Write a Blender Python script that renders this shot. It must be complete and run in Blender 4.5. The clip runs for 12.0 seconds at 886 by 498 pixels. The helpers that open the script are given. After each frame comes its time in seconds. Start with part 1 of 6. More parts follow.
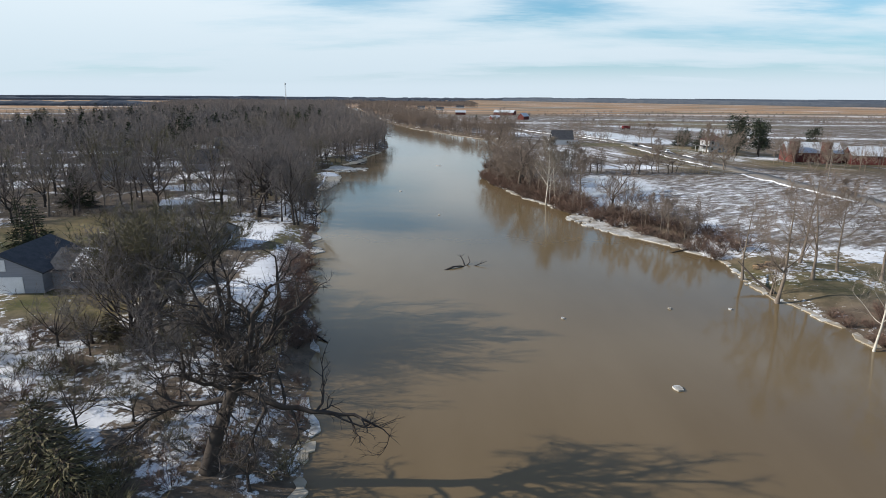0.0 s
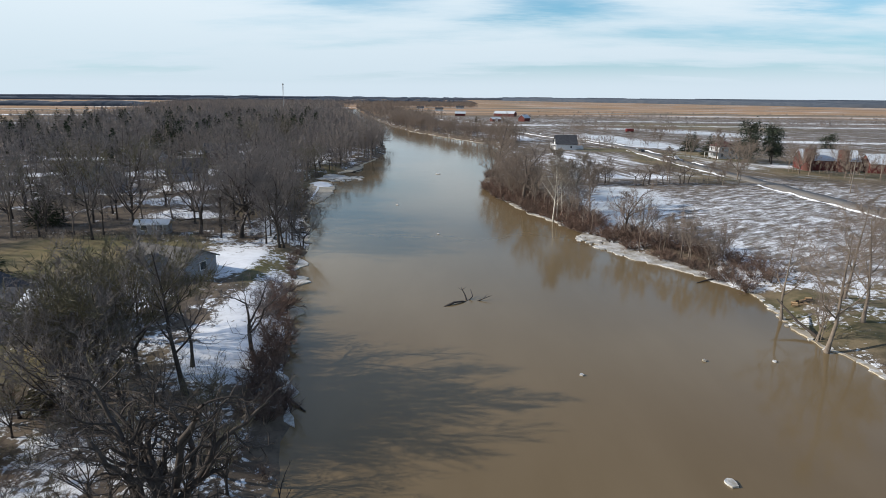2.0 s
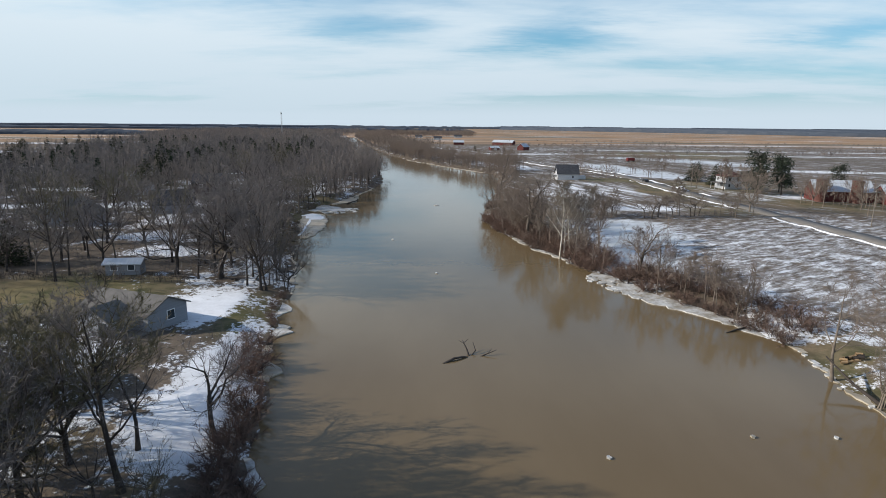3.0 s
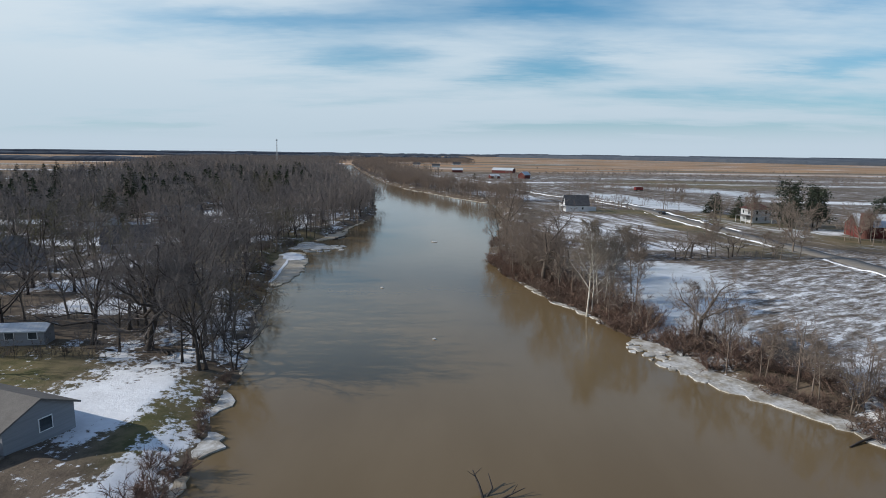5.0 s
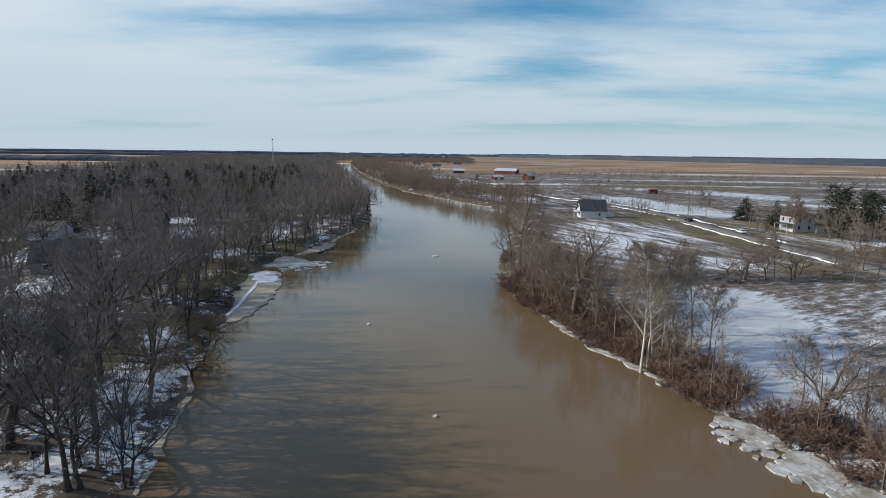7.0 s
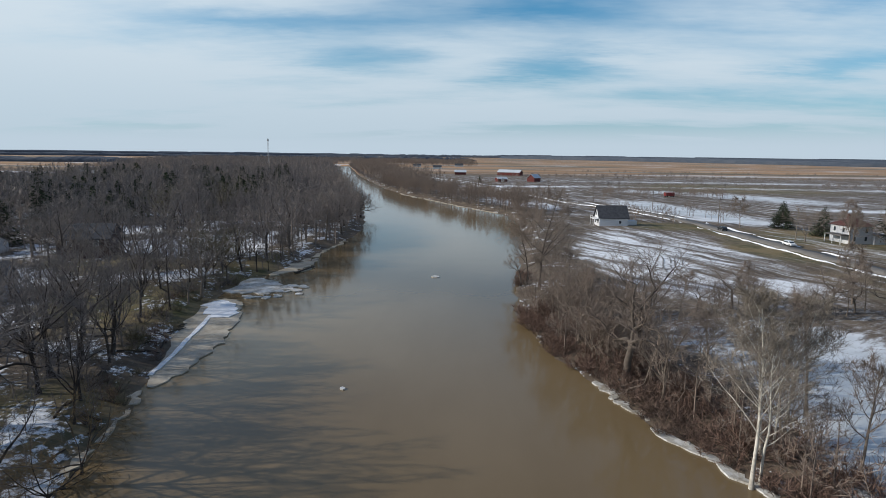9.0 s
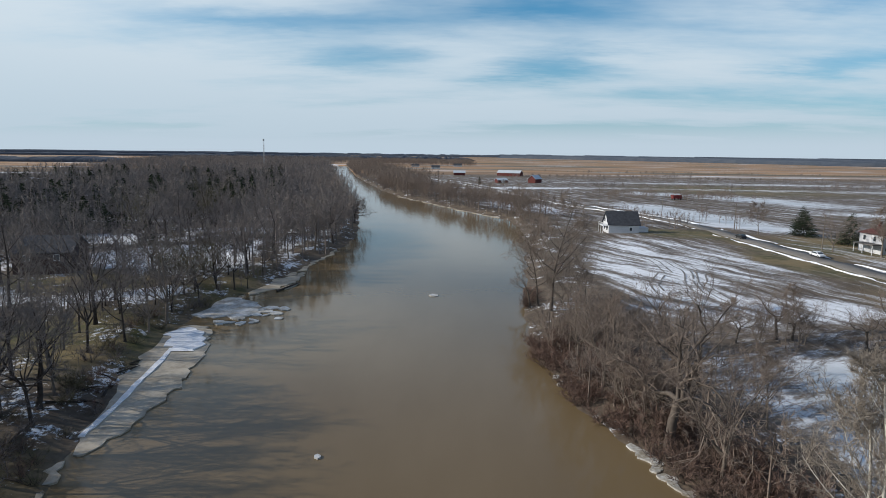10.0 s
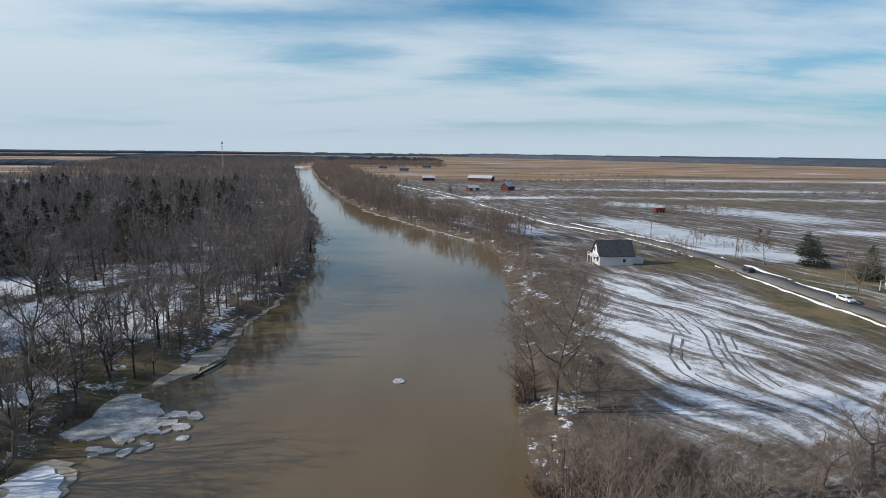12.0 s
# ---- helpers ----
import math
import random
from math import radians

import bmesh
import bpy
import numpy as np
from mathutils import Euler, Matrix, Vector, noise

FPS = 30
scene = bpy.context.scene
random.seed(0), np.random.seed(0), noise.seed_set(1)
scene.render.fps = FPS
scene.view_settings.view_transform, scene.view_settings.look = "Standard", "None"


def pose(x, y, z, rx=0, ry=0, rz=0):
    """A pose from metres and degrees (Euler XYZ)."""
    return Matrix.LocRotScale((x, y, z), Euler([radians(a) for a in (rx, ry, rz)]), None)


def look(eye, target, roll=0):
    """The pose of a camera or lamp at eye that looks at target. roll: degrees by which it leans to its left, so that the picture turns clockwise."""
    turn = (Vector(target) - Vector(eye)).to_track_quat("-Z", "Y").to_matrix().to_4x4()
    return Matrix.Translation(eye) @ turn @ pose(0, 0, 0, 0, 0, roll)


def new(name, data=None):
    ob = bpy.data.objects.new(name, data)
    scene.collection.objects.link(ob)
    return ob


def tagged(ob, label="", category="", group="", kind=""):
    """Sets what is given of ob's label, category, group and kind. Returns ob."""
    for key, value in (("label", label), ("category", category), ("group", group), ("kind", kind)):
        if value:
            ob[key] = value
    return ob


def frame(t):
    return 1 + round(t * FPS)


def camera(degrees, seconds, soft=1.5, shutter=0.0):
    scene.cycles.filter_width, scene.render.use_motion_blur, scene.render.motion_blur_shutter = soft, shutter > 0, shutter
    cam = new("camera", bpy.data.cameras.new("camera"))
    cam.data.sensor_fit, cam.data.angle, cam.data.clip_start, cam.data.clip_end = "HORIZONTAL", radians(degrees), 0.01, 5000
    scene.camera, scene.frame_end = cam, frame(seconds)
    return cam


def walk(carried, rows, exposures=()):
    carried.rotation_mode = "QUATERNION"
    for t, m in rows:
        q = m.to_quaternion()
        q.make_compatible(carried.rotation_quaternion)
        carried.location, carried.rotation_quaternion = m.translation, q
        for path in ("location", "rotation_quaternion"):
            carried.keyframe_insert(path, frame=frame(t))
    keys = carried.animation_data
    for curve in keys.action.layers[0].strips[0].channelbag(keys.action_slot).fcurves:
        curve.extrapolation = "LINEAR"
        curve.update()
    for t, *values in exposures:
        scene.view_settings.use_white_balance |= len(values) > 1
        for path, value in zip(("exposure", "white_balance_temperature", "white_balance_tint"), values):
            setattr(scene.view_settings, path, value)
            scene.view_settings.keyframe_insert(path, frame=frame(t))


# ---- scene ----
cam = camera(73.7, 12.0, soft=0.9)
# seconds, x, y, z, yaw, pitch, roll
ROWS = [
    (0.0, 0.56, 0.3, 27.3, 0.66, -14.52, 0.4),
    (0.5, 0.56, 2.25, 28.75, 0.7, -14.52, 0.4),
    (1.0, 0.54, 4.7, 29.35, 0.74, -14.52, 0.42),
    (1.5, 0.48, 7.85, 29.43, 0.68, -14.55, 0.44),
    (2.0, 0.4, 11.93, 29.42, 0.6, -14.58, 0.46),
    (2.2, 0.36, 13.8, 29.43, 0.57, -14.5, 0.47),
    (2.3, 0.34, 14.8, 29.44, 0.54, -13.95, 0.48),
    (2.4, 0.32, 15.83, 29.45, 0.51, -13.05, 0.48),
    (2.5, 0.3, 16.89, 29.46, 0.48, -12.28, 0.48),
    (2.6, 0.28, 17.96, 29.45, 0.47, -11.94, 0.49),
    (3.0, 0.22, 22.46, 29.42, 0.46, -11.92, 0.5),
    (3.4, 0.15, 27.28, 29.4, 0.42, -11.9, 0.52),
    (3.5, 0.14, 28.53, 29.39, 0.41, -11.73, 0.53),
    (3.6, 0.12, 29.8, 29.39, 0.4, -11.05, 0.54),
    (3.7, 0.1, 31.1, 29.38, 0.39, -10.1, 0.56),
    (3.85, 0.06, 33.07, 29.36, 0.37, -9.5, 0.58),
    (5.5, -0.5, 55.4, 29.13, 0.27, -9.33, 0.7),
    (6.0, -0.69, 62.19, 29.1, 0.28, -9.32, 0.72),
    (6.5, -0.86, 69.15, 29.08, 0.29, -9.32, 0.73),
    (7.0, -1.0, 76.22, 29.04, 0.32, -9.34, 0.73),
    (9.0, -1.45, 104.42, 28.7, 0.4, -9.24, 0.7),
    (9.5, -1.58, 111.62, 28.88, 0.37, -9.26, 0.7),
    (10.0, -1.68, 119.06, 29.75, 0.26, -9.3, 0.7),
    (10.5, -1.78, 126.53, 31.12, 0.04, -9.33, 0.68),
    (11.0, -1.88, 134.05, 32.82, 0.0, -9.36, 0.66),
    (11.5, -1.86, 141.48, 34.8, 0.0, -9.38, 0.66),
    (11.6, -1.82, 142.93, 35.24, -0.3, -9.4, 0.66),
    (11.8, -1.68, 145.8, 36.14, -1.5, -9.43, 0.64),
    (12.0, -1.48, 148.63, 37.05, -2.72, -9.45, 0.62),
]


def heading(x, y, z, yaw, pitch, roll):
    a, b = radians(yaw), radians(pitch)
    ahead = Vector((-math.sin(a) * math.cos(b), math.cos(a) * math.cos(b), math.sin(b)))
    eye = Vector((x, y, z))
    return look(eye, eye + 10 * ahead, roll)


walk(cam, [(t, heading(*r)) for t, *r in ROWS], exposures=[(0.0, 0.15, 6460, 10.5), (2.2, 0.13, 6460, 10.5), (4.5, -0.18, 6250, 10.0), (12.0, -0.2, 6250, 10.0)])

# ---- light ----
SUN_UP, SUN_FROM = radians(24.5), Vector((-1.0, -0.04, 0.0)).normalized()
sun = new("sun", bpy.data.lights.new("sun", "SUN"))
sun.data.energy, sun.data.angle, sun.data.color = 5.0, radians(0.6), (1.0, 0.92, 0.80)
sun.matrix_world = look(SUN_FROM * 300 * math.cos(SUN_UP) + Vector((0, 0, 300 * math.sin(SUN_UP))), (0, 0, 0))

world = bpy.data.worlds.new("sky")
scene.world = world
world.use_nodes = True


def math_node(tree, op, a, b=None, clamp=False):
    n = tree.nodes.new("ShaderNodeMath")
    n.operation, n.use_clamp = op, clamp
    for i, v in enumerate((a, b)):
        if v is None:
            continue
        if isinstance(v, (int, float)):
            n.inputs[i].default_value = v
        else:
            tree.links.new(v, n.inputs[i])
    return n.outputs[0]


def noise_node(tree, vec, scale, detail=4.0, rough=0.55, squash=None, turn=0.0):
    if squash or turn:
        m = tree.nodes.new("ShaderNodeMapping")
        m.inputs["Scale"].default_value = squash or (1, 1, 1)
        m.inputs["Rotation"].default_value = (0, 0, radians(turn))
        tree.links.new(vec, m.inputs["Vector"])
        vec = m.outputs[0]
    n = tree.nodes.new("ShaderNodeTexNoise")
    n.inputs["Scale"].default_value = scale
    n.inputs["Detail"].default_value = detail
    n.inputs["Roughness"].default_value = rough
    tree.links.new(vec, n.inputs["Vector"])
    return n.outputs["Fac"]


def streak_node(tree, vec, scale, stretch, turn, detail=5.0, rough=0.65):
    """Noise drawn out along a line that lies turn degrees off the y axis, towards +x as y falls."""
    r = tree.nodes.new("ShaderNodeVectorRotate")
    r.rotation_type = "Z_AXIS"
    r.inputs["Angle"].default_value = radians(-turn)
    tree.links.new(vec, r.inputs["Vector"])
    return noise_node(tree, r.outputs[0], scale, detail, rough, (1.0, 1.0 / stretch, 1.0))


def step_node(tree, value, low, high):
    n = tree.nodes.new("ShaderNodeMapRange")
    n.interpolation_type = "SMOOTHSTEP"
    n.inputs["From Min"].default_value, n.inputs["From Max"].default_value = low, high
    tree.links.new(value, n.inputs["Value"])
    return n.outputs[0]


def mix_node(tree, fac, a, b):
    n = tree.nodes.new("ShaderNodeMix")
    n.data_type = "RGBA"
    for i, v in ((0, fac), (6, a), (7, b)):
        if isinstance(v, (int, float)):
            n.inputs[i].default_value = v
        elif isinstance(v, tuple):
            n.inputs[i].default_value = (*v, 1)
        else:
            tree.links.new(v, n.inputs[i])
    return n.outputs[2]


def build_sky():
    t = world.node_tree
    t.nodes.clear()
    out, bg = t.nodes.new("ShaderNodeOutputWorld"), t.nodes.new("ShaderNodeBackground")
    sky = t.nodes.new("ShaderNodeTexSky")
    sky.sky_type, sky.sun_disc = "NISHITA", False
    sky.sun_elevation, sky.sun_rotation = SUN_UP, math.atan2(SUN_FROM.x, SUN_FROM.y)
    sky.air_density, sky.dust_density, sky.ozone_density = 1.0, 1.2, 1.2
    co = t.nodes.new("ShaderNodeTexCoord")
    sep = t.nodes.new("ShaderNodeSeparateXYZ")
    t.links.new(co.outputs["Generated"], sep.inputs[0])
    up = math_node(t, "MAXIMUM", sep.outputs[2], 0.0)
    low = math_node(t, "ADD", up, 0.10)
    px, py = math_node(t, "DIVIDE", sep.outputs[0], low), math_node(t, "DIVIDE", sep.outputs[1], low)
    comb = t.nodes.new("ShaderNodeCombineXYZ")
    t.links.new(px, comb.inputs[0]), t.links.new(py, comb.inputs[1])
    comb.inputs[2].default_value = SKY_SEED
    wide = noise_node(t, comb.outputs[0], 0.55, 6.0, 0.6, (0.55, 1.0, 1.0), 12)
    fine = noise_node(t, comb.outputs[0], 2.2, 8.0, 0.62, (0.35, 1.0, 1.0), 20)
    both = math_node(t, "ADD", math_node(t, "MULTIPLY", wide, 0.82), math_node(t, "MULTIPLY", fine, 0.18))
    # the veil is thicker towards the sun and low over the horizon
    both = math_node(t, "SUBTRACT", both, math_node(t, "MULTIPLY", sep.outputs[0], 0.10))
    both = math_node(t, "SUBTRACT", both, math_node(t, "MULTIPLY", step_node(t, up, 0.10, 0.34), 0.10))
    cover = math_node(t, "MULTIPLY", step_node(t, both, 0.12, 0.56), 0.97)
    # rifts of blue: bearing, height, half width and half height in degrees, depth
    bearing = math_node(t, "MULTIPLY", math_node(t, "ARCTAN2", sep.outputs[0], sep.outputs[1]), 57.3)
    climb = math_node(t, "MULTIPLY", math_node(t, "ARCSINE", sep.outputs[2]), 57.3)
    warp = math_node(t, "SUBTRACT", noise_node(t, comb.outputs[0], 1.1, 6.0, 0.65, (0.4, 1.0, 1.0), 15), 0.5)
    warp2 = math_node(t, "SUBTRACT", noise_node(t, comb.outputs[0], 1.7, 6.0, 0.65, (0.5, 1.0, 1.0), -10), 0.5)
    bearing = math_node(t, "ADD", bearing, math_node(t, "MULTIPLY", warp, 34.0))
    climb = math_node(t, "ADD", math_node(t, "ADD", climb, math_node(t, "MULTIPLY", warp2, 4.0)), math_node(t, "MULTIPLY", warp, 3.0))
    for a, e, ra, re, depth in RIFTS:
        u = math_node(t, "DIVIDE", math_node(t, "SUBTRACT", bearing, a), ra)
        v = math_node(t, "DIVIDE", math_node(t, "SUBTRACT", climb, e), re)
        d2 = math_node(t, "ADD", math_node(t, "MULTIPLY", u, u), math_node(t, "MULTIPLY", v, v))
        g = math_node(t, "MULTIPLY", math_node(t, "EXPONENT", math_node(t, "MULTIPLY", d2, -1.0)), depth)
        cover = math_node(t, "MULTIPLY", cover, math_node(t, "SUBTRACT", 1.0, g, True))
    # overhead the veil thins out to open blue
    cover = math_node(t, "MULTIPLY", cover, math_node(t, "SUBTRACT", 1.0, math_node(t, "MULTIPLY", step_node(t, up, 0.30, 0.60), 0.75)))
    cover = math_node(t, "MAXIMUM", cover, math_node(t, "SUBTRACT", 1.0, step_node(t, up, 0.01, 0.10)))
    scaled = t.nodes.new("ShaderNodeMix")
    scaled.data_type, scaled.blend_type = "RGBA", "MULTIPLY"
    scaled.inputs[0].default_value = 1.0
    t.links.new(sky.outputs[0], scaled.inputs[6])
    t.links.new(mix_node(t, step_node(t, up, 0.28, 0.5), (0.013, 0.092, 0.130), (0.05, 0.085, 0.125)), scaled.inputs[7])
    haze = mix_node(t, step_node(t, up, 0.0, 0.22), (0.60, 0.71, 0.79), (0.77, 0.86, 0.91))
    t.links.new(mix_node(t, cover, scaled.outputs[2], haze), bg.inputs[0])
    bg.inputs[1].default_value = 1.0
    t.links.new(bg.outputs[0], out.inputs[0])


RIFTS = [(5, 12.6, 11, 1.7, 0.8), (12, 8.0, 7, 1.5, 0.7), (-16, 11.2, 11, 1.2, 0.6), (-9, 8.4, 6, 1.2, 0.5), (34, 7.4, 4, 0.9, 0.5), (33, 12.2, 7, 1.3, 0.6), (20, 17, 25, 3.0, 0.6), (-12, 24, 20, 4.0, 0.6), (40, 30, 25, 6, 0.6)]
SKY_SEED = 3.7
build_sky()

# ---- materials ----


def material(name, rough=0.85, spec=0.3):
    m = bpy.data.materials.new(name)
    m.use_nodes = True
    t = m.node_tree
    b = t.nodes["Principled BSDF"]
    b.inputs["Roughness"].default_value = rough
    b.inputs["Specular IOR Level"].default_value = spec
    return m, t, b


def place(t):
    return t.nodes.new("ShaderNodeNewGeometry").outputs["Position"]


def local(t):
    return t.nodes.new("ShaderNodeTexCoord").outputs["Object"]


def bumped(t, b, height, strength, distance):
    n = t.nodes.new("ShaderNodeBump")
    n.inputs["Strength"].default_value, n.inputs["Distance"].default_value = strength, distance
    t.links.new(height, n.inputs["Height"])
    t.links.new(n.outputs[0], b.inputs["Normal"])


def two_tone(name, a, c, scale, rough=0.85, spec=0.3, fine=8.0, squash=None, bump=0.0, metal=0.0):
    """A surface that wanders between two colours, coarsely and finely, with grain."""
    m, t, b = material(name, rough, spec)
    p = local(t)
    coarse, grain = noise_node(t, p, scale, 4, 0.6, squash), noise_node(t, p, scale * fine, 3, 0.6, squash)
    f = math_node(t, "ADD", math_node(t, "MULTIPLY", coarse, 0.65), math_node(t, "MULTIPLY", grain, 0.35))
    t.links.new(mix_node(t, step_node(t, f, 0.35, 0.65), a, c), b.inputs["Base Color"])
    b.inputs["Metallic"].default_value = metal
    if bump:
        bumped(t, b, grain, bump, 0.03)
    return m


def wood_stuff(name, tones, rough=0.9, patch=0.05, fine=1.5):
    """Bark and twigs: tones wander from stand to stand and from tree to tree."""
    m, t, b = material(name, rough, 0.15)
    p = place(t)
    c = mix_node(t, step_node(t, noise_node(t, p, patch, 2), 0.38, 0.62), tones[0], tones[1])
    c = mix_node(t, math_node(t, "MULTIPLY", step_node(t, noise_node(t, p, fine, 3), 0.42, 0.68), 0.7), c, tones[2])
    t.links.new(c, b.inputs["Base Color"])
    return m


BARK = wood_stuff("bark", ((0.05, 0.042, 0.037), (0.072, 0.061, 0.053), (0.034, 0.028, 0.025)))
# Right-bank bark, lightened in colour to look sunlit; also a few paler woodland trunks.
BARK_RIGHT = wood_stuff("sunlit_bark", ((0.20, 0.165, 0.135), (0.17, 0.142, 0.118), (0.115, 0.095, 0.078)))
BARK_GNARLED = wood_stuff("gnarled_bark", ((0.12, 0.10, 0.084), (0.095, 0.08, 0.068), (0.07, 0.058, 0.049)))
BARK_PALE = wood_stuff("pale_bark", ((0.56, 0.53, 0.47), (0.48, 0.45, 0.39), (0.26, 0.23, 0.19)), fine=1.0)
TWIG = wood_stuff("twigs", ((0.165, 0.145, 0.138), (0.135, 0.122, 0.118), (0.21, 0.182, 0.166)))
# Lighter, browner copy of TWIG: sun on the right bank is mixed into its tones.
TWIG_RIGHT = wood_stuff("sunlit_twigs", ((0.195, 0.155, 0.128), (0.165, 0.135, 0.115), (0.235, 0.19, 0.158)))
TWIG_PALE = wood_stuff("pale_twigs", ((0.25, 0.215, 0.178), (0.2, 0.172, 0.143), (0.17, 0.145, 0.12)))
BRUSH = wood_stuff("brush_twigs", ((0.155, 0.10, 0.08), (0.12, 0.086, 0.072), (0.185, 0.13, 0.10)))
WILLOW = wood_stuff("willow_twigs", ((0.22, 0.145, 0.07), (0.18, 0.125, 0.065), (0.15, 0.11, 0.07)))
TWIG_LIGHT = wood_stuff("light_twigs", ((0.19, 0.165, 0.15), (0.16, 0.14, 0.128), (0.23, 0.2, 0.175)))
OLIVE = wood_stuff("olive_twigs", ((0.125, 0.115, 0.062), (0.105, 0.095, 0.06), (0.145, 0.12, 0.08)))
WOODS = wood_stuff("distant_woods", ((0.17, 0.152, 0.148), (0.25, 0.21, 0.182), (0.11, 0.098, 0.097)), patch=0.03, fine=0.12)
# Right-bank woods farther off, coloured in nearly the same sunlit tones as TWIG_RIGHT.
WOODS_RIGHT = wood_stuff("bank_woods", ((0.20, 0.158, 0.13), (0.175, 0.142, 0.122), (0.24, 0.19, 0.155)), patch=0.03, fine=0.15)
NEEDLE = wood_stuff("needles", ((0.022, 0.034, 0.02), (0.03, 0.042, 0.022), (0.04, 0.05, 0.026)), fine=0.8)
PINE = wood_stuff("pine_needles", ((0.034, 0.044, 0.029), (0.028, 0.038, 0.027), (0.05, 0.056, 0.036)), fine=0.8)


def make_ground():
    m, t, b = material("ground", 0.92, 0.2)
    p = place(t)

    def mask(name):
        n = t.nodes.new("ShaderNodeAttribute")
        n.attribute_name = name
        return n.outputs["Fac"]

    n_big, n_mid, n_fine = noise_node(t, p, 0.045, 4, 0.6), noise_node(t, p, 0.35, 5, 0.65), noise_node(t, p, 2.6, 4, 0.7)
    litter = mix_node(t, step_node(t, n_mid, 0.35, 0.65), (0.085, 0.066, 0.05), (0.155, 0.122, 0.09))
    litter = mix_node(t, math_node(t, "MULTIPLY", step_node(t, n_fine, 0.5, 0.75), 0.6), litter, (0.05, 0.04, 0.032))
    lawn = mix_node(t, step_node(t, n_mid, 0.36, 0.62), (0.075, 0.078, 0.028), (0.165, 0.135, 0.068))
    lawn = mix_node(t, step_node(t, n_big, 0.45, 0.62), lawn, (0.22, 0.165, 0.08))
    rows = noise_node(t, p, 0.5, 3, 0.6, (1.0, 0.07, 1.0), 4)
    soil = mix_node(t, step_node(t, rows, 0.38, 0.62), (0.088, 0.068, 0.053), (0.155, 0.125, 0.097))
    strips = noise_node(t, p, 0.010, 3, 0.6, (0.35, 1.6, 1.0), 8)
    gold = mix_node(t, step_node(t, strips, 0.42, 0.6), (0.37, 0.22, 0.115), (0.26, 0.17, 0.10))
    gold = mix_node(t, step_node(t, noise_node(t, p, 0.0035, 3, 0.6, (0.5, 1.6, 1)), 0.52, 0.6), gold, (0.15, 0.125, 0.085))
    col = mix_node(t, mask("green"), litter, lawn)
    col = mix_node(t, mask("soil"), col, soil)
    col = mix_node(t, mask("gold"), col, gold)
    # snow: patches in the woods and lawns, streaks along the furrows
    patch = math_node(t, "ADD", math_node(t, "MULTIPLY", noise_node(t, p, 0.15, 5, 0.66, (1.0, 0.6, 1.0)), 0.58), math_node(t, "MULTIPLY", noise_node(t, p, 1.1, 5, 0.75), 0.42))
    beyond = t.nodes.new("ShaderNodeSeparateXYZ")
    t.links.new(p, beyond.inputs[0])
    two = t.nodes.new("ShaderNodeMix")
    two.data_type = "FLOAT"
    bent = t.nodes.new("ShaderNodeVectorMath")
    bent.operation = "MULTIPLY_ADD"
    wander = t.nodes.new("ShaderNodeTexNoise")
    wander.inputs["Scale"].default_value, wander.inputs["Detail"].default_value = 0.03, 2.0
    t.links.new(p, wander.inputs["Vector"])
    t.links.new(wander.outputs["Color"], bent.inputs[0])
    bent.inputs[1].default_value = (16, 16, 0)
    t.links.new(p, bent.inputs[2])
    t.links.new(step_node(t, beyond.outputs[1], 205, 225), two.inputs[0])
    t.links.new(streak_node(t, p, 0.55, 3.5, -60, 6, 0.74), two.inputs[2])
    t.links.new(streak_node(t, bent.outputs[0], 0.34, 6.5, 24, 6, 0.66), two.inputs[3])
    streak = math_node(t, "ADD", math_node(t, "MULTIPLY", two.outputs[0], 0.74), math_node(t, "MULTIPLY", noise_node(t, p, 1.3, 5, 0.75), 0.26))
    far = noise_node(t, p, 0.02, 4, 0.6, (0.25, 1.8, 1.0), 4)
    fur = mask("furrow")
    grain = t.nodes.new("ShaderNodeMix")
    grain.data_type = "FLOAT"
    t.links.new(fur, grain.inputs[0]), t.links.new(patch, grain.inputs[2]), t.links.new(streak, grain.inputs[3])
    grain2 = t.nodes.new("ShaderNodeMix")
    grain2.data_type = "FLOAT"
    t.links.new(mask("gold"), grain2.inputs[0]), t.links.new(grain.outputs[0], grain2.inputs[2]), t.links.new(far, grain2.inputs[3])
    amount = math_node(t, "ADD", mask("snow"), math_node(t, "MULTIPLY", math_node(t, "SUBTRACT", grain2.outputs[0], 0.5), 2.8))
    edge = t.nodes.new("ShaderNodeMix")
    edge.data_type = "FLOAT"
    t.links.new(fur, edge.inputs[0]), t.links.new(step_node(t, amount, 0.46, 0.58), edge.inputs[2]), t.links.new(step_node(t, amount, 0.34, 0.74), edge.inputs[3])
    cover = edge.outputs[0]
    thin = math_node(t, "MULTIPLY", math_node(t, "MULTIPLY", step_node(t, amount, 0.2, 0.62), 0.4), fur)
    cover = math_node(t, "MAXIMUM", cover, thin)
    snow = mix_node(t, step_node(t, n_mid, 0.3, 0.75), (0.80, 0.82, 0.85), (0.64, 0.65, 0.67))
    ice = mix_node(t, step_node(t, noise_node(t, p, 0.12, 3), 0.46, 0.6), (0.5, 0.53, 0.55), (0.62, 0.65, 0.68))
    snow = mix_node(t, mask("ice"), snow, ice)
    t.links.new(mix_node(t, cover, col, snow), b.inputs["Base Color"])
    rough = t.nodes.new("ShaderNodeMapRange")
    t.links.new(mask("ice"), rough.inputs["Value"])
    rough.inputs["To Min"].default_value, rough.inputs["To Max"].default_value = 0.92, 0.55
    t.links.new(rough.outputs[0], b.inputs["Roughness"])
    bumped(t, b, math_node(t, "ADD", n_fine, math_node(t, "MULTIPLY", cover, 0.6)), 0.6, 0.12)
    return m


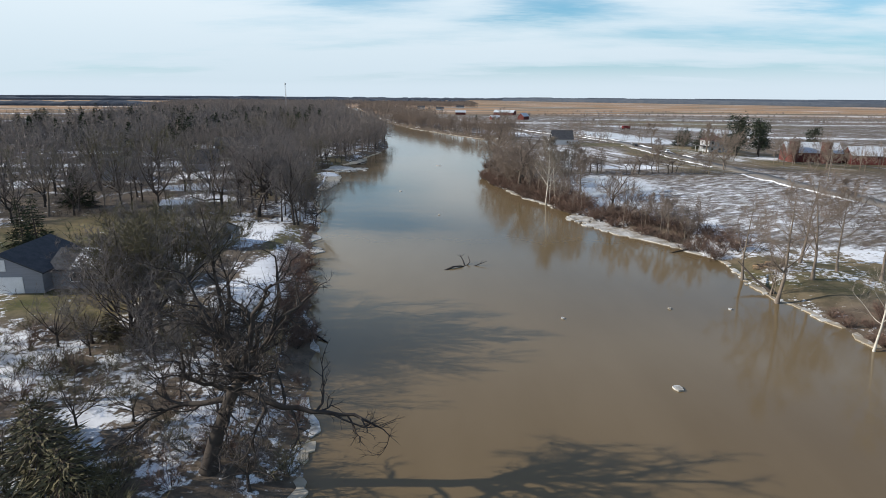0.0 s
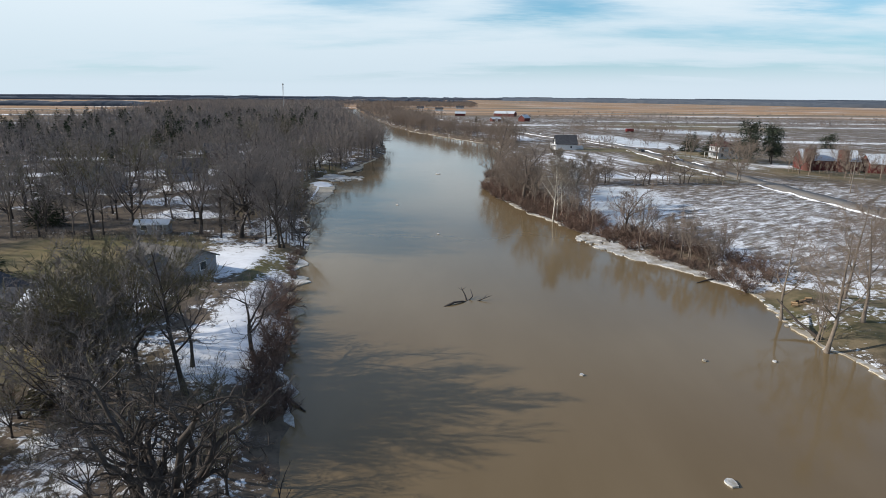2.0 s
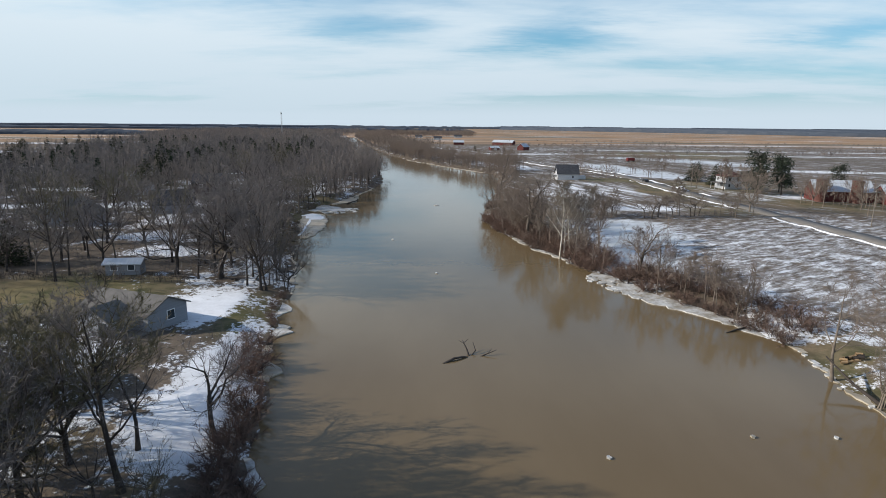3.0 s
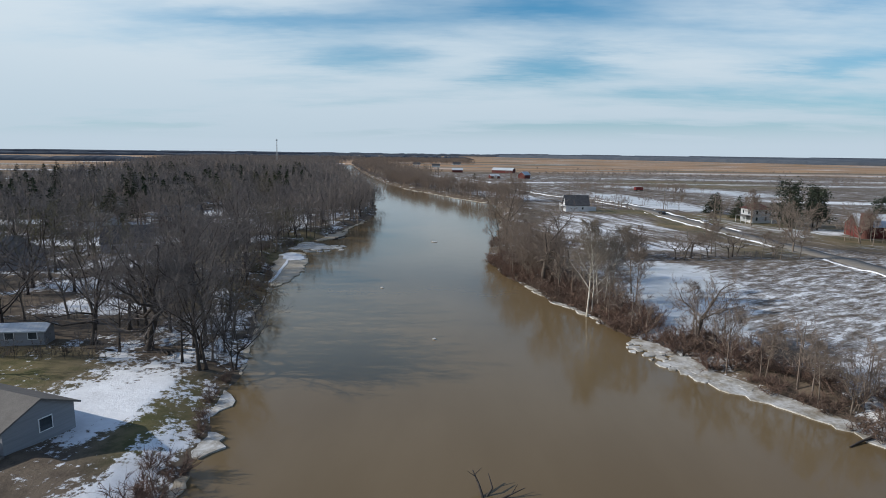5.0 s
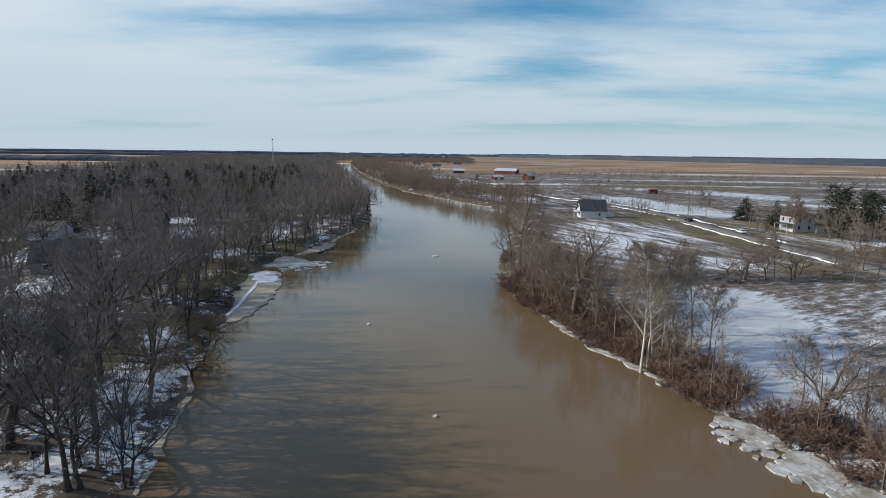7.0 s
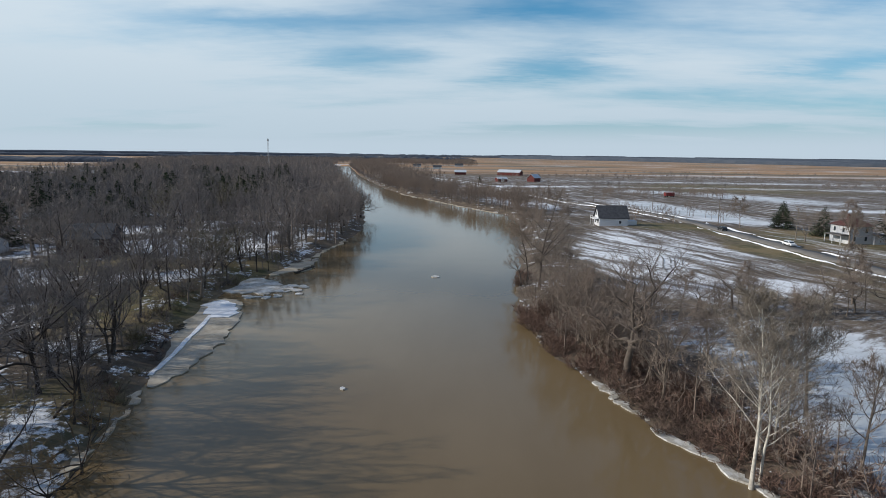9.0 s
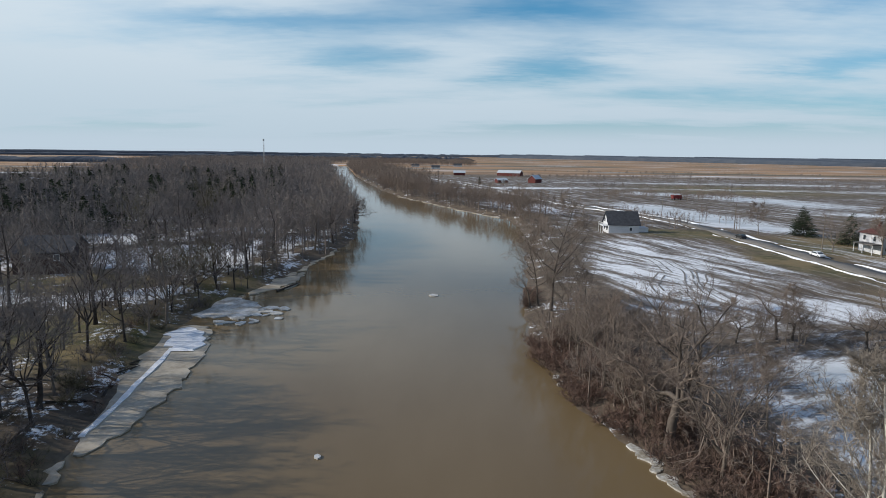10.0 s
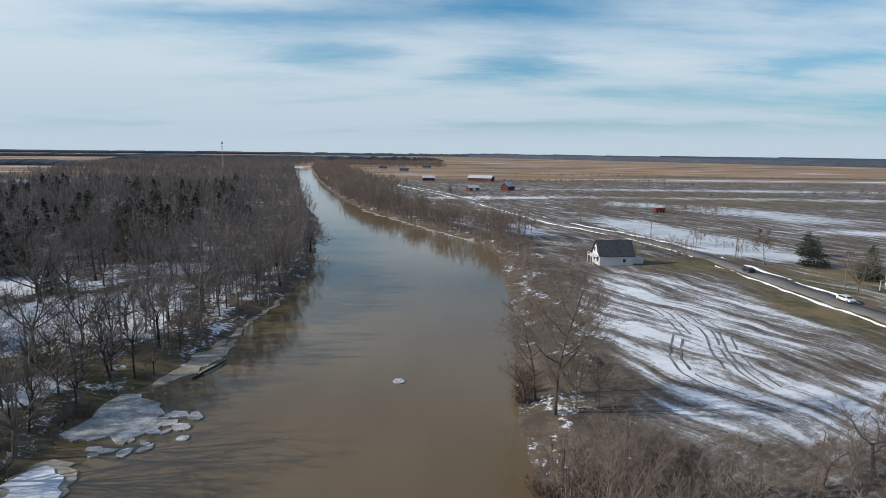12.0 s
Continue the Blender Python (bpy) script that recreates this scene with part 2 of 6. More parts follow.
def make_water():
    m, t, b = material("muddy_water", 0.09, 0.5)
    p = place(t)
    swirl = noise_node(t, p, 0.06, 5, 0.6, (1.0, 0.3, 1.0), -5)
    t.links.new(mix_node(t, step_node(t, swirl, 0.3, 0.7), (0.147, 0.104, 0.053), (0.17, 0.123, 0.067)), b.inputs["Base Color"])
    b.inputs["IOR"].default_value = 1.33
    ripple = math_node(t, "ADD", noise_node(t, p, 1.3, 3, 0.55, (1.0, 0.6, 1.0)), math_node(t, "MULTIPLY", noise_node(t, p, 0.22, 3, 0.5), 2.0))
    bumped(t, b, ripple, 0.10, 0.05)
    return m


GROUND, WATER = make_ground(), make_water()
SNOW = two_tone("snow", (0.82, 0.84, 0.87), (0.68, 0.69, 0.71), 0.6, 0.8, 0.3, 7, bump=0.3)
ICE = two_tone("river_ice", (0.62, 0.62, 0.61), (0.27, 0.24, 0.19), 0.45, 0.5, 0.4, 6, bump=0.2)
ICE_DIRTY = two_tone("dirty_ice", (0.46, 0.41, 0.33), (0.29, 0.245, 0.18), 0.3, 0.5, 0.4, 6, bump=0.2)
ASPHALT = two_tone("asphalt", (0.15, 0.138, 0.125), (0.20, 0.185, 0.165), 0.4, 0.9, 0.3, 12)
SIDING = two_tone("white_siding", (0.58, 0.59, 0.61), (0.50, 0.51, 0.53), 0.8, 0.6, 0.3, 10, (0.3, 0.3, 6))
SIDING_GREY = two_tone("grey_siding", (0.26, 0.27, 0.30), (0.21, 0.22, 0.25), 0.8, 0.6, 0.3, 10, (0.3, 0.3, 6))
SIDING_TAN = two_tone("pale_siding", (0.27, 0.28, 0.30), (0.22, 0.23, 0.25), 0.8, 0.6, 0.3, 10, (0.3, 0.3, 6))
SHINGLE = two_tone("charcoal_shingles", (0.035, 0.038, 0.045), (0.06, 0.062, 0.07), 1.0, 0.85, 0.3, 8, bump=0.4)
SHINGLE_GREY = two_tone("grey_shingles", (0.115, 0.107, 0.1), (0.15, 0.14, 0.13), 1.0, 0.85, 0.3, 8, bump=0.4)
SHINGLE_RED = two_tone("red_shingles", (0.085, 0.036, 0.032), (0.115, 0.05, 0.043), 1.0, 0.85, 0.3, 8, bump=0.4)
BARN_RED = two_tone("barn_red_boards", (0.13, 0.032, 0.027), (0.09, 0.026, 0.023), 0.7, 0.8, 0.3, 8, (3, 3, 0.4))
BRICK_DARK = two_tone("dark_brick", (0.085, 0.055, 0.048), (0.065, 0.048, 0.044), 0.8, 0.85, 0.3, 10, (1, 1, 4), bump=0.3)
BRICK = two_tone("red_tile_wall", (0.125, 0.052, 0.041), (0.09, 0.042, 0.036), 0.8, 0.85, 0.3, 10, (1, 1, 4), bump=0.3)
TIN = two_tone("white_metal_roofing", (0.52, 0.55, 0.59), (0.42, 0.45, 0.48), 0.3, 0.4, 0.5, 10, (5, 0.3, 1))
GLASS = two_tone("dark_window_glass", (0.03, 0.04, 0.05), (0.05, 0.06, 0.07), 1.0, 0.08, 0.6)
TRIM = two_tone("white_trim", (0.78, 0.78, 0.78), (0.7, 0.7, 0.7), 1.0, 0.6)
RED_PAINT = two_tone("red_paint", (0.22, 0.014, 0.014), (0.17, 0.014, 0.014), 0.8, 0.5, 0.5)
DARK_PAINT = two_tone("dark_car_paint", (0.02, 0.022, 0.026), (0.03, 0.032, 0.036), 1.0, 0.25, 0.6)
WHITE_PAINT = two_tone("white_car_paint", (0.72, 0.73, 0.74), (0.66, 0.67, 0.68), 1.0, 0.25, 0.6)
RUBBER = two_tone("tyre_rubber", (0.02, 0.02, 0.02), (0.03, 0.03, 0.03), 4.0, 0.8)
STEEL = two_tone("galvanised_steel", (0.34, 0.35, 0.36), (0.26, 0.27, 0.28), 0.5, 0.5, 0.5, metal=0.6)
POLE = two_tone("weathered_pole", (0.19, 0.165, 0.14), (0.14, 0.12, 0.1), 0.6, 0.9, 0.2, 8, (4, 4, 0.3))
CUTWOOD = two_tone("cut_wood", (0.46, 0.31, 0.17), (0.34, 0.23, 0.13), 3.0, 0.85)

# ---- meshes ----


def mesh_np(name, verts, tris, mat):
    """A mesh from arrays of corners and triangles."""
    verts, tris = np.asarray(verts, np.float32), np.asarray(tris, np.int32)
    me = bpy.data.meshes.new(name)
    me.vertices.add(len(verts))
    me.vertices.foreach_set("co", verts.ravel())
    me.loops.add(tris.size)
    me.loops.foreach_set("vertex_index", tris.ravel())
    me.polygons.add(len(tris))
    me.polygons.foreach_set("loop_start", np.arange(0, tris.size, 3, dtype=np.int32))
    me.update(calc_edges=True)
    me.materials.append(mat)
    return me


def smooth(me):
    me.polygons.foreach_set("use_smooth", np.ones(len(me.polygons), bool))
    return me


def part(name, bm, mat, parent=None, label=""):
    me = bpy.data.meshes.new(name)
    bm.to_mesh(me)
    bm.free()
    me.materials.append(mat)
    return hang(name, me, parent, label)


def hang(name, me, parent=None, label=""):
    ob = new(name, me)
    if parent:
        ob.parent = parent
    return tagged(ob, label)


def thing(name, m, label, category, group="", kind=""):
    ob = new(name)
    ob.empty_display_size = 0.5
    ob.matrix_world = m
    return tagged(ob, label, category, group, kind)


def box(bm, x0, y0, z0, x1, y1, z1):
    v = [bm.verts.new((x, y, z)) for x in (x0, x1) for y in (y0, y1) for z in (z0, z1)]
    for f in ((0, 1, 3, 2), (4, 6, 7, 5), (0, 4, 5, 1), (2, 3, 7, 6), (0, 2, 6, 4), (1, 5, 7, 3)):
        bm.faces.new([v[i] for i in f])
    return bm


def prism(bm, outline, y0, y1):
    """An outline in x and z, drawn out along y."""
    a = [bm.verts.new((x, y0, z)) for x, z in outline]
    b = [bm.verts.new((x, y1, z)) for x, z in outline]
    bm.faces.new(a), bm.faces.new(b[::-1])
    for i in range(len(a)):
        j = (i + 1) % len(a)
        bm.faces.new((a[j], a[i], b[i], b[j]))
    bmesh.ops.recalc_face_normals(bm, faces=bm.faces)
    return bm


def drum(bm, r0, r1, z0, z1, n=16, x=0.0, y=0.0):
    m = bmesh.ops.create_cone(bm, cap_ends=True, segments=n, radius1=r0, radius2=r1, depth=z1 - z0)
    bmesh.ops.translate(bm, verts=m["verts"], vec=(x, y, (z0 + z1) / 2))
    return bm


def box_part(name, dims, mat, parent, label="", bevel=0.0):
    bm = box(bmesh.new(), *dims)
    if bevel:
        bmesh.ops.bevel(bm, geom=bm.edges[:], offset=bevel, segments=2, affect="EDGES")
    return part(name, bm, mat, parent, label)


# ---- the lie of the land ----
LEFT_BANK = [(-400, -6), (0, -9), (37, -10), (54, -13), (75, -18), (92, -22.3), (105, -25), (120, -27), (135, -29.5), (150, -34), (163, -36.3), (175, -38.5),
             (190, -42), (205, -45.5), (222, -47), (233, -45), (248, -41), (270, -37.5), (290, -35), (320, -33), (350, -36), (393, -42.5), (419, -45.5), (470, -54), (523, -69),
             (640, -95), (863, -139), (1060, -182), (1330, -236), (1430, -300), (1500, -400), (5200, -401)]
RIGHT_BANK = [(-400, 54), (20, 52), (64, 49.5), (80, 46.5), (90, 46.3), (99, 47.4), (107, 45.2), (115, 42.0), (123, 37.6), (132, 33.8), (141, 29.6), (155, 24.8), (165, 21),
              (175, 17.5), (187, 14.5), (200, 12.2), (215, 12.3), (235, 14.5), (260, 18), (300, 23), (350, 28), (385, 26), (405, 16), (425, 6), (459, -9), (510, -31), (570, -50),
              (688, -78), (830, -110), (1025, -147), (1330, -206), (1420, -280), (1500, -399.5), (5200, -400.5)]
LY, LX = np.array(LEFT_BANK, float).T
RY, RX = np.array(RIGHT_BANK, float).T


def ragged(y, k):
    return (0.45 * np.sin(y * 0.31 + k) + 0.3 * np.sin(y * 0.83 + 2 * k) + 0.2 * np.sin(y * 1.9 + 3 * k)) * np.clip(1.2 - np.abs(y) / 1500, 0, 1)


def left_bank(y):
    return np.interp(y, LY, LX) + ragged(y, 1.0)


def right_bank(y):
    return np.interp(y, RY, RX) + ragged(y, 4.0)


def rise(d):
    """Height over the water, d metres from its edge."""
    d = np.asarray(d, float)
    s = np.clip(d / 7.0, 0, 1)
    land = 0.12 + 1.25 * s * s * (3 - 2 * s) + 0.5 * np.clip((d - 7) / 30, 0, 1)
    return np.where(d < 0, np.maximum(-1.8, 0.45 * d - 0.02), np.where(d < 0.4, d * 0.3, land))


def height(x, y):
    d = np.maximum(left_bank(y) - x, x - right_bank(y))
    near = np.clip(d / 6, 0, 1) * np.clip(1.2 - np.abs(d) / 400, 0, 1)
    bumps = 0.10 * np.sin(x * 0.21 + 0.3 * y) + 0.08 * np.sin(y * 0.37 - x * 0.11) + 0.05 * np.sin(x * 0.9 + y * 0.7)
    return rise(d) + near * bumps


def at_ground(x, y):
    return float(height(np.float64(x), np.float64(y)))


def blob(x, y, cx, cy, rx, ry, turn=0.0, soft=0.35):
    c, s = math.cos(radians(turn)), math.sin(radians(turn))
    u, v = ((x - cx) * c + (y - cy) * s) / rx, (-(x - cx) * s + (y - cy) * c) / ry
    return np.clip((1 + soft - np.sqrt(u * u + v * v)) / (2 * soft), 0, 1)


# centre, half sizes, turn and amount
SNOW_LEFT = [(-80, 146, 52, 22, 0, 0.27), (-25, 78, 4.5, 13, 8, 0.85), (-36, 112, 9, 8, 0, 0.8), (-27.5, 104, 2.5, 16, 8, 0.7), (-24, 46, 10, 10, 0, 0.5), (-42, 55, 10, 9, 0, 0.56), (-48, 90, 8, 5, 0, 0.6),
             (-76, 270, 20, 16, 0, 0.8), (-62, 287, 14, 18, 0, 0.66), (-48, 290, 9, 60, 0, 0.48), (-38, 146, 5, 20, 10, 0.55), (-38, 128, 12, 9, 0, 0.55), (-130, 215, 40, 6, 5, 0.6), (-70, 230, 15, 5, 20, 0.8), (-110, 300, 20, 10, 0, 0.8), (-96, 226, 16, 8, 0, 0.75), (-140, 350, 24, 10, 0, 0.8), (-75, 190, 11, 7, 0, 0.7), (-72, 165, 10, 6, 0, 0.75), (-60, 148, 9, 5, 0, 0.75), (-70, 325, 13, 8, 0, 0.75), (-160, 265, 18, 7, 0, 0.8)]
SNOW_RIGHT = [(58, 118, 8, 20, -28, 0.62), (43, 152, 9, 23, -12, 0.95), (50, 172, 12, 17, 0, 0.95), (50, 186, 12, 12, 0, 0.9), (38, 190, 7, 12, 0, 0.5), (24, 214, 9, 8, 0, 0.22), (20, 228, 6, 8, 0, 0.34), (46, 240, 9, 24, 14, 0.72), (90, 268, 10, 24, 16, 0.1), (80, 150, 26, 45, -20, 0.47), (110, 175, 24, 40, 0, 0.42),
              (64, 278, 24, 40, -8, 0.5), (50, 266, 13, 36, -4, 0.6), (95, 240, 15, 40, 0, 0.36), (56, 86, 12, 8, 0, 0.5), (68, 98, 20, 6, -10, 0.66), (112, 400, 15, 58, 12, 1.0),
              (118, 352, 22, 7, -30, 0.95), (150, 545, 26, 13, -40, 0.9), (196, 470, 13, 75, 18, 0.98), (235, 400, 60, 9, -8, 0.8), (40, 430, 15, 35, 30, 0.6), (60, 600, 60, 12, 5, 0.7), (420, 690, 320, 13, -4, 0.66), (330, 595, 230, 12, -5, 0.66), (520, 900, 380, 16, -5, 0.8), (-420, 560, 120, 14, 8, 0.75), (-620, 760, 200, 18, 5, 0.8),
              (120, 270, 6, 30, 5, 0.6), (138, 262, 20, 12, 0, 0.62), (60, 225, 30, 9, 5, 0.6)]
ICE_SHEETS = [(42, 152, 10, 22, -12, 1.0), (50, 172, 11, 16, 0, 1.0), (50, 186, 12, 12, 0, 1.0), (112, 400, 17, 60, 12, 1.0), (196, 470, 14, 75, 18, 1.0), (150, 545, 26, 13, -40, 1.0)]
LAWNS = [(-30, 108, 4, 11, 5, 1.0), (-62, 116, 18, 11, 0, 1.0), (-75, 104, 18, 12, 0, 0.9), (-47, 70, 14, 5, 0, 1.0), (-45, 160, 9, 12, 0, 0.6), (-58, 205, 14, 16, 0, 0.9), (-80, 240, 16, 12, 0, 0.9),
         (-50, 245, 7, 20, 0, 0.8), (60, 88, 18, 12, 0, 0.7), (84, 330, 24, 13, -25, 0.9), (96, 290, 8, 60, 0, 0.8), (125, 300, 25, 30, 0, 0.9), (150, 250, 40, 40, 0, 0.8), (91, 270, 10, 24, 16, 0.9), (92, 225, 14, 22, 0, 0.7), (230, 600, 90, 80, 0, 0.8)]


def make_land():
    off = np.array([0, 0.4, 0.9, 1.6, 2.6, 4, 5.5, 7, 9, 11, 13.5, 16, 18.5, 21, 24, 27, 30, 33, 36, 39, 42, 46, 50, 54, 58, 63, 68, 74, 80, 87, 95, 104, 115, 128, 144, 165, 190, 220, 260, 320, 420, 600, 900, 1400, 2200, 3400, 4800.0])
    rows = list(np.arange(-400, 20, 30)) + list(np.arange(20, 440, 2.5))
    step = 3.0
    while rows[-1] < 4700:
        step *= 1.045
        rows.append(rows[-1] + step)
    rows = np.array(rows)
    lx, rx = left_bank(rows)[:, None], right_bank(rows)[:, None]
    bed = lx + (rx - lx) * np.linspace(0, 1, 8)[None, 1:-1]
    X = np.hstack([lx - off[::-1][None, :], bed, rx + off[None, :]])
    Y = np.repeat(rows[:, None], X.shape[1], 1)
    Z = height(X, Y)
    n, k = X.shape
    a = (np.arange(n - 1)[:, None] * k + np.arange(k - 1)[None, :]).ravel()
    tris = np.vstack([np.c_[a, a + 1, a + k + 1], np.c_[a, a + k + 1, a + k]])
    x, y = X.ravel(), Y.ravel()
    me = smooth(mesh_np("ground", np.c_[x, y, Z.ravel()], tris, GROUND))
    left = x < left_bank(y)
    d = np.maximum(left_bank(y) - x, x - right_bank(y))
    snow = np.where(left, np.where((x > -140) & (y < 330), 0.41, 0.34), 0.26)
    snow = np.where(d < np.where(left, 2, 10), 0.3, snow)
    for group in (SNOW_LEFT, SNOW_RIGHT):
        for cx, cy, ra, rb, turn, amount in group:
            w = blob(x, y, cx, cy, ra, rb, turn)
            snow = snow * (1 - w) + amount * w
    lawn, ice = np.zeros(len(x)), np.zeros(len(x))
    for cx, cy, ra, rb, turn, amount in LAWNS:
        w = blob(x, y, cx, cy, ra, rb, turn) * amount
        lawn = np.maximum(lawn, w)
        snow = snow - 0.16 * w * (snow < 0.85)
    for cx, cy, ra, rb, turn, amount in ICE_SHEETS:
        ice = np.maximum(ice, blob(x, y, cx, cy, ra, rb, turn) * amount)
    soil = np.where(left, 0, np.clip((d - 22) / 12, 0, 1)) * np.clip((900 - y) / 150, 0, 1) * np.clip((y - 96) / 15, 0, 1) * (1 - 0.9 * lawn)
    gold = np.clip((y - 780) / 250, 0, 1) * np.where(left, 0.8, 1.0) * np.where(left & (y < 1500), np.clip((-x - 300) / 120, 0, 1), 1)
    gold = np.maximum(gold, np.where(left, np.clip((-x - 300 - 0.25 * y) / 90, 0, 1), 0))
    gold = np.maximum(gold, np.clip((x - 500) / 150, 0, 1))
    fur = np.where(left, 0, np.clip((d - 14) / 8, 0, 1)) * (y > 100)
    snow = snow - 0.1 * gold
    for name, v in (("snow", snow), ("green", lawn), ("soil", soil), ("gold", gold), ("furrow", fur), ("ice", ice)):
        me.attributes.new(name, "FLOAT", "POINT").data.foreach_set("value", np.clip(v, 0, 1).astype(np.float32))
    tagged(new("ground", me), "flat thawing ground with litter, fields and old snow", "ground", kind="structure")
    # the river's surface, its edge tucked under the bank
    n = len(rows)
    left_x, right_x = left_bank(rows) - 0.6, right_bank(rows) + 0.6
    W = np.vstack([np.c_[left_x, rows, np.zeros(n)], np.c_[right_x, rows, np.zeros(n)]])
    a = np.arange(n - 1)
    keep = rows[1:] < 1520
    a = a[keep]
    me = mesh_np("water", W, np.vstack([np.c_[a, a + n, a + n + 1], np.c_[a, a + n + 1, a + 1]]), WATER)
    tagged(new("water", me), "wide brown muddy river in flood", "river", kind="structure")


make_land()

# ---- trees ----


def tube(points, radii, sides):
    p, r = np.asarray(points, float), np.asarray(radii, float)
    tan = np.gradient(p, axis=0)
    tan /= np.linalg.norm(tan, axis=1)[:, None] + 1e-9
    ref = np.array([0.31, 0.95, 0.07]) if abs(tan[0, 2]) > 0.6 else np.array([0.05, 0.1, 1.0])
    u = np.cross(tan, ref)
    u /= np.linalg.norm(u, axis=1)[:, None] + 1e-9
    v = np.cross(tan, u)
    a = np.arange(sides) * 2 * np.pi / sides
    V = (p[:, None, :] + r[:, None, None] * (np.cos(a)[None, :, None] * u[:, None, :] + np.sin(a)[None, :, None] * v[:, None, :])).reshape(-1, 3)
    i = np.arange(len(p) - 1)[:, None] * sides
    j, k = np.arange(sides)[None, :], (np.arange(sides)[None, :] + 1) % sides
    A, B, C, D = i + j, i + k, i + sides + k, i + sides + j
    return V, np.vstack([np.c_[A.ravel(), B.ravel(), C.ravel()], np.c_[A.ravel(), C.ravel(), D.ravel()]])


def slivers(rng, start, way, length, width):
    """Fine twigs: one long thin triangle each."""
    side = np.cross(way, rng.normal(size=way.shape))
    side /= np.linalg.norm(side, axis=1)[:, None] + 1e-9
    w = np.asarray(width).reshape(-1, 1) * 0.5
    V = np.stack([start - side * w, start + side * w, start + way * np.asarray(length).reshape(-1, 1)], 1).reshape(-1, 3)
    return V, np.arange(len(V)).reshape(-1, 3)


def join(pieces):
    V, F, n = [], [], 0
    for v, f in pieces:
        V.append(v), F.append(f + n)
        n += len(v)
    return np.vstack(V), np.vstack(F)


def grow(rng, start, way, length, segs, wild, lift):
    """A crooked line that leans upwards as it goes."""
    pts, d = [np.array(start, float)], np.array(way, float)
    for _ in range(segs):
        d = d + rng.normal(size=3) * wild + np.array([0, 0, lift])
        d /= np.linalg.norm(d)
        pts.append(pts[-1] + d * length / segs)
    return np.array(pts)


def along(pts, f):
    s = f * (len(pts) - 1)
    i = min(int(s), len(pts) - 2)
    return pts[i] + (pts[i + 1] - pts[i]) * (s - i), pts[i + 1] - pts[i]


def fan(rng, way, angle, lift=0.0):
    way = way / (np.linalg.norm(way) + 1e-9)
    side = np.cross(way, rng.normal(size=3))
    side /= np.linalg.norm(side) + 1e-9
    d = way * math.cos(angle) + side * math.sin(angle) + np.array([0, 0, lift])
    return d / np.linalg.norm(d)


STYLES = {  # fork, limbs, limb angle, limb length, trunk radius, crookedness, lift, drooping twigs
    "hero": (0.34, 10, 58, 0.54, 0.024, 0.44, 0.07, 0.0),
    "maple": (0.24, 7, 40, 0.66, 0.017, 0.16, 0.10, 0.05),
    "oak": (0.30, 6, 58, 0.62, 0.026, 0.30, 0.05, 0.0),
    "pole": (0.36, 10, 44, 0.34, 0.013, 0.12, 0.10, 0.05),
    "tall": (0.26, 9, 46, 0.42, 0.016, 0.15, 0.10, 0.03),
    "crooked": (0.40, 4, 55, 0.55, 0.022, 0.36, 0.06, 0.0),
    "forest": (0.42, 7, 36, 0.50, 0.0165, 0.17, 0.06, 0.02),
    "ovoid": (0.26, 17, 52, 0.44, 0.0125, 0.16, 0.07, 0.02),
    "slim": (0.28, 15, 40, 0.33, 0.0105, 0.12, 0.06, 0.02),
    "gnarled": (0.30, 8, 50, 0.60, 0.027, 0.42, 0.06, 0.0),
    "willow": (0.18, 7, 55, 0.72, 0.02, 0.22, 0.02, -0.25),
}


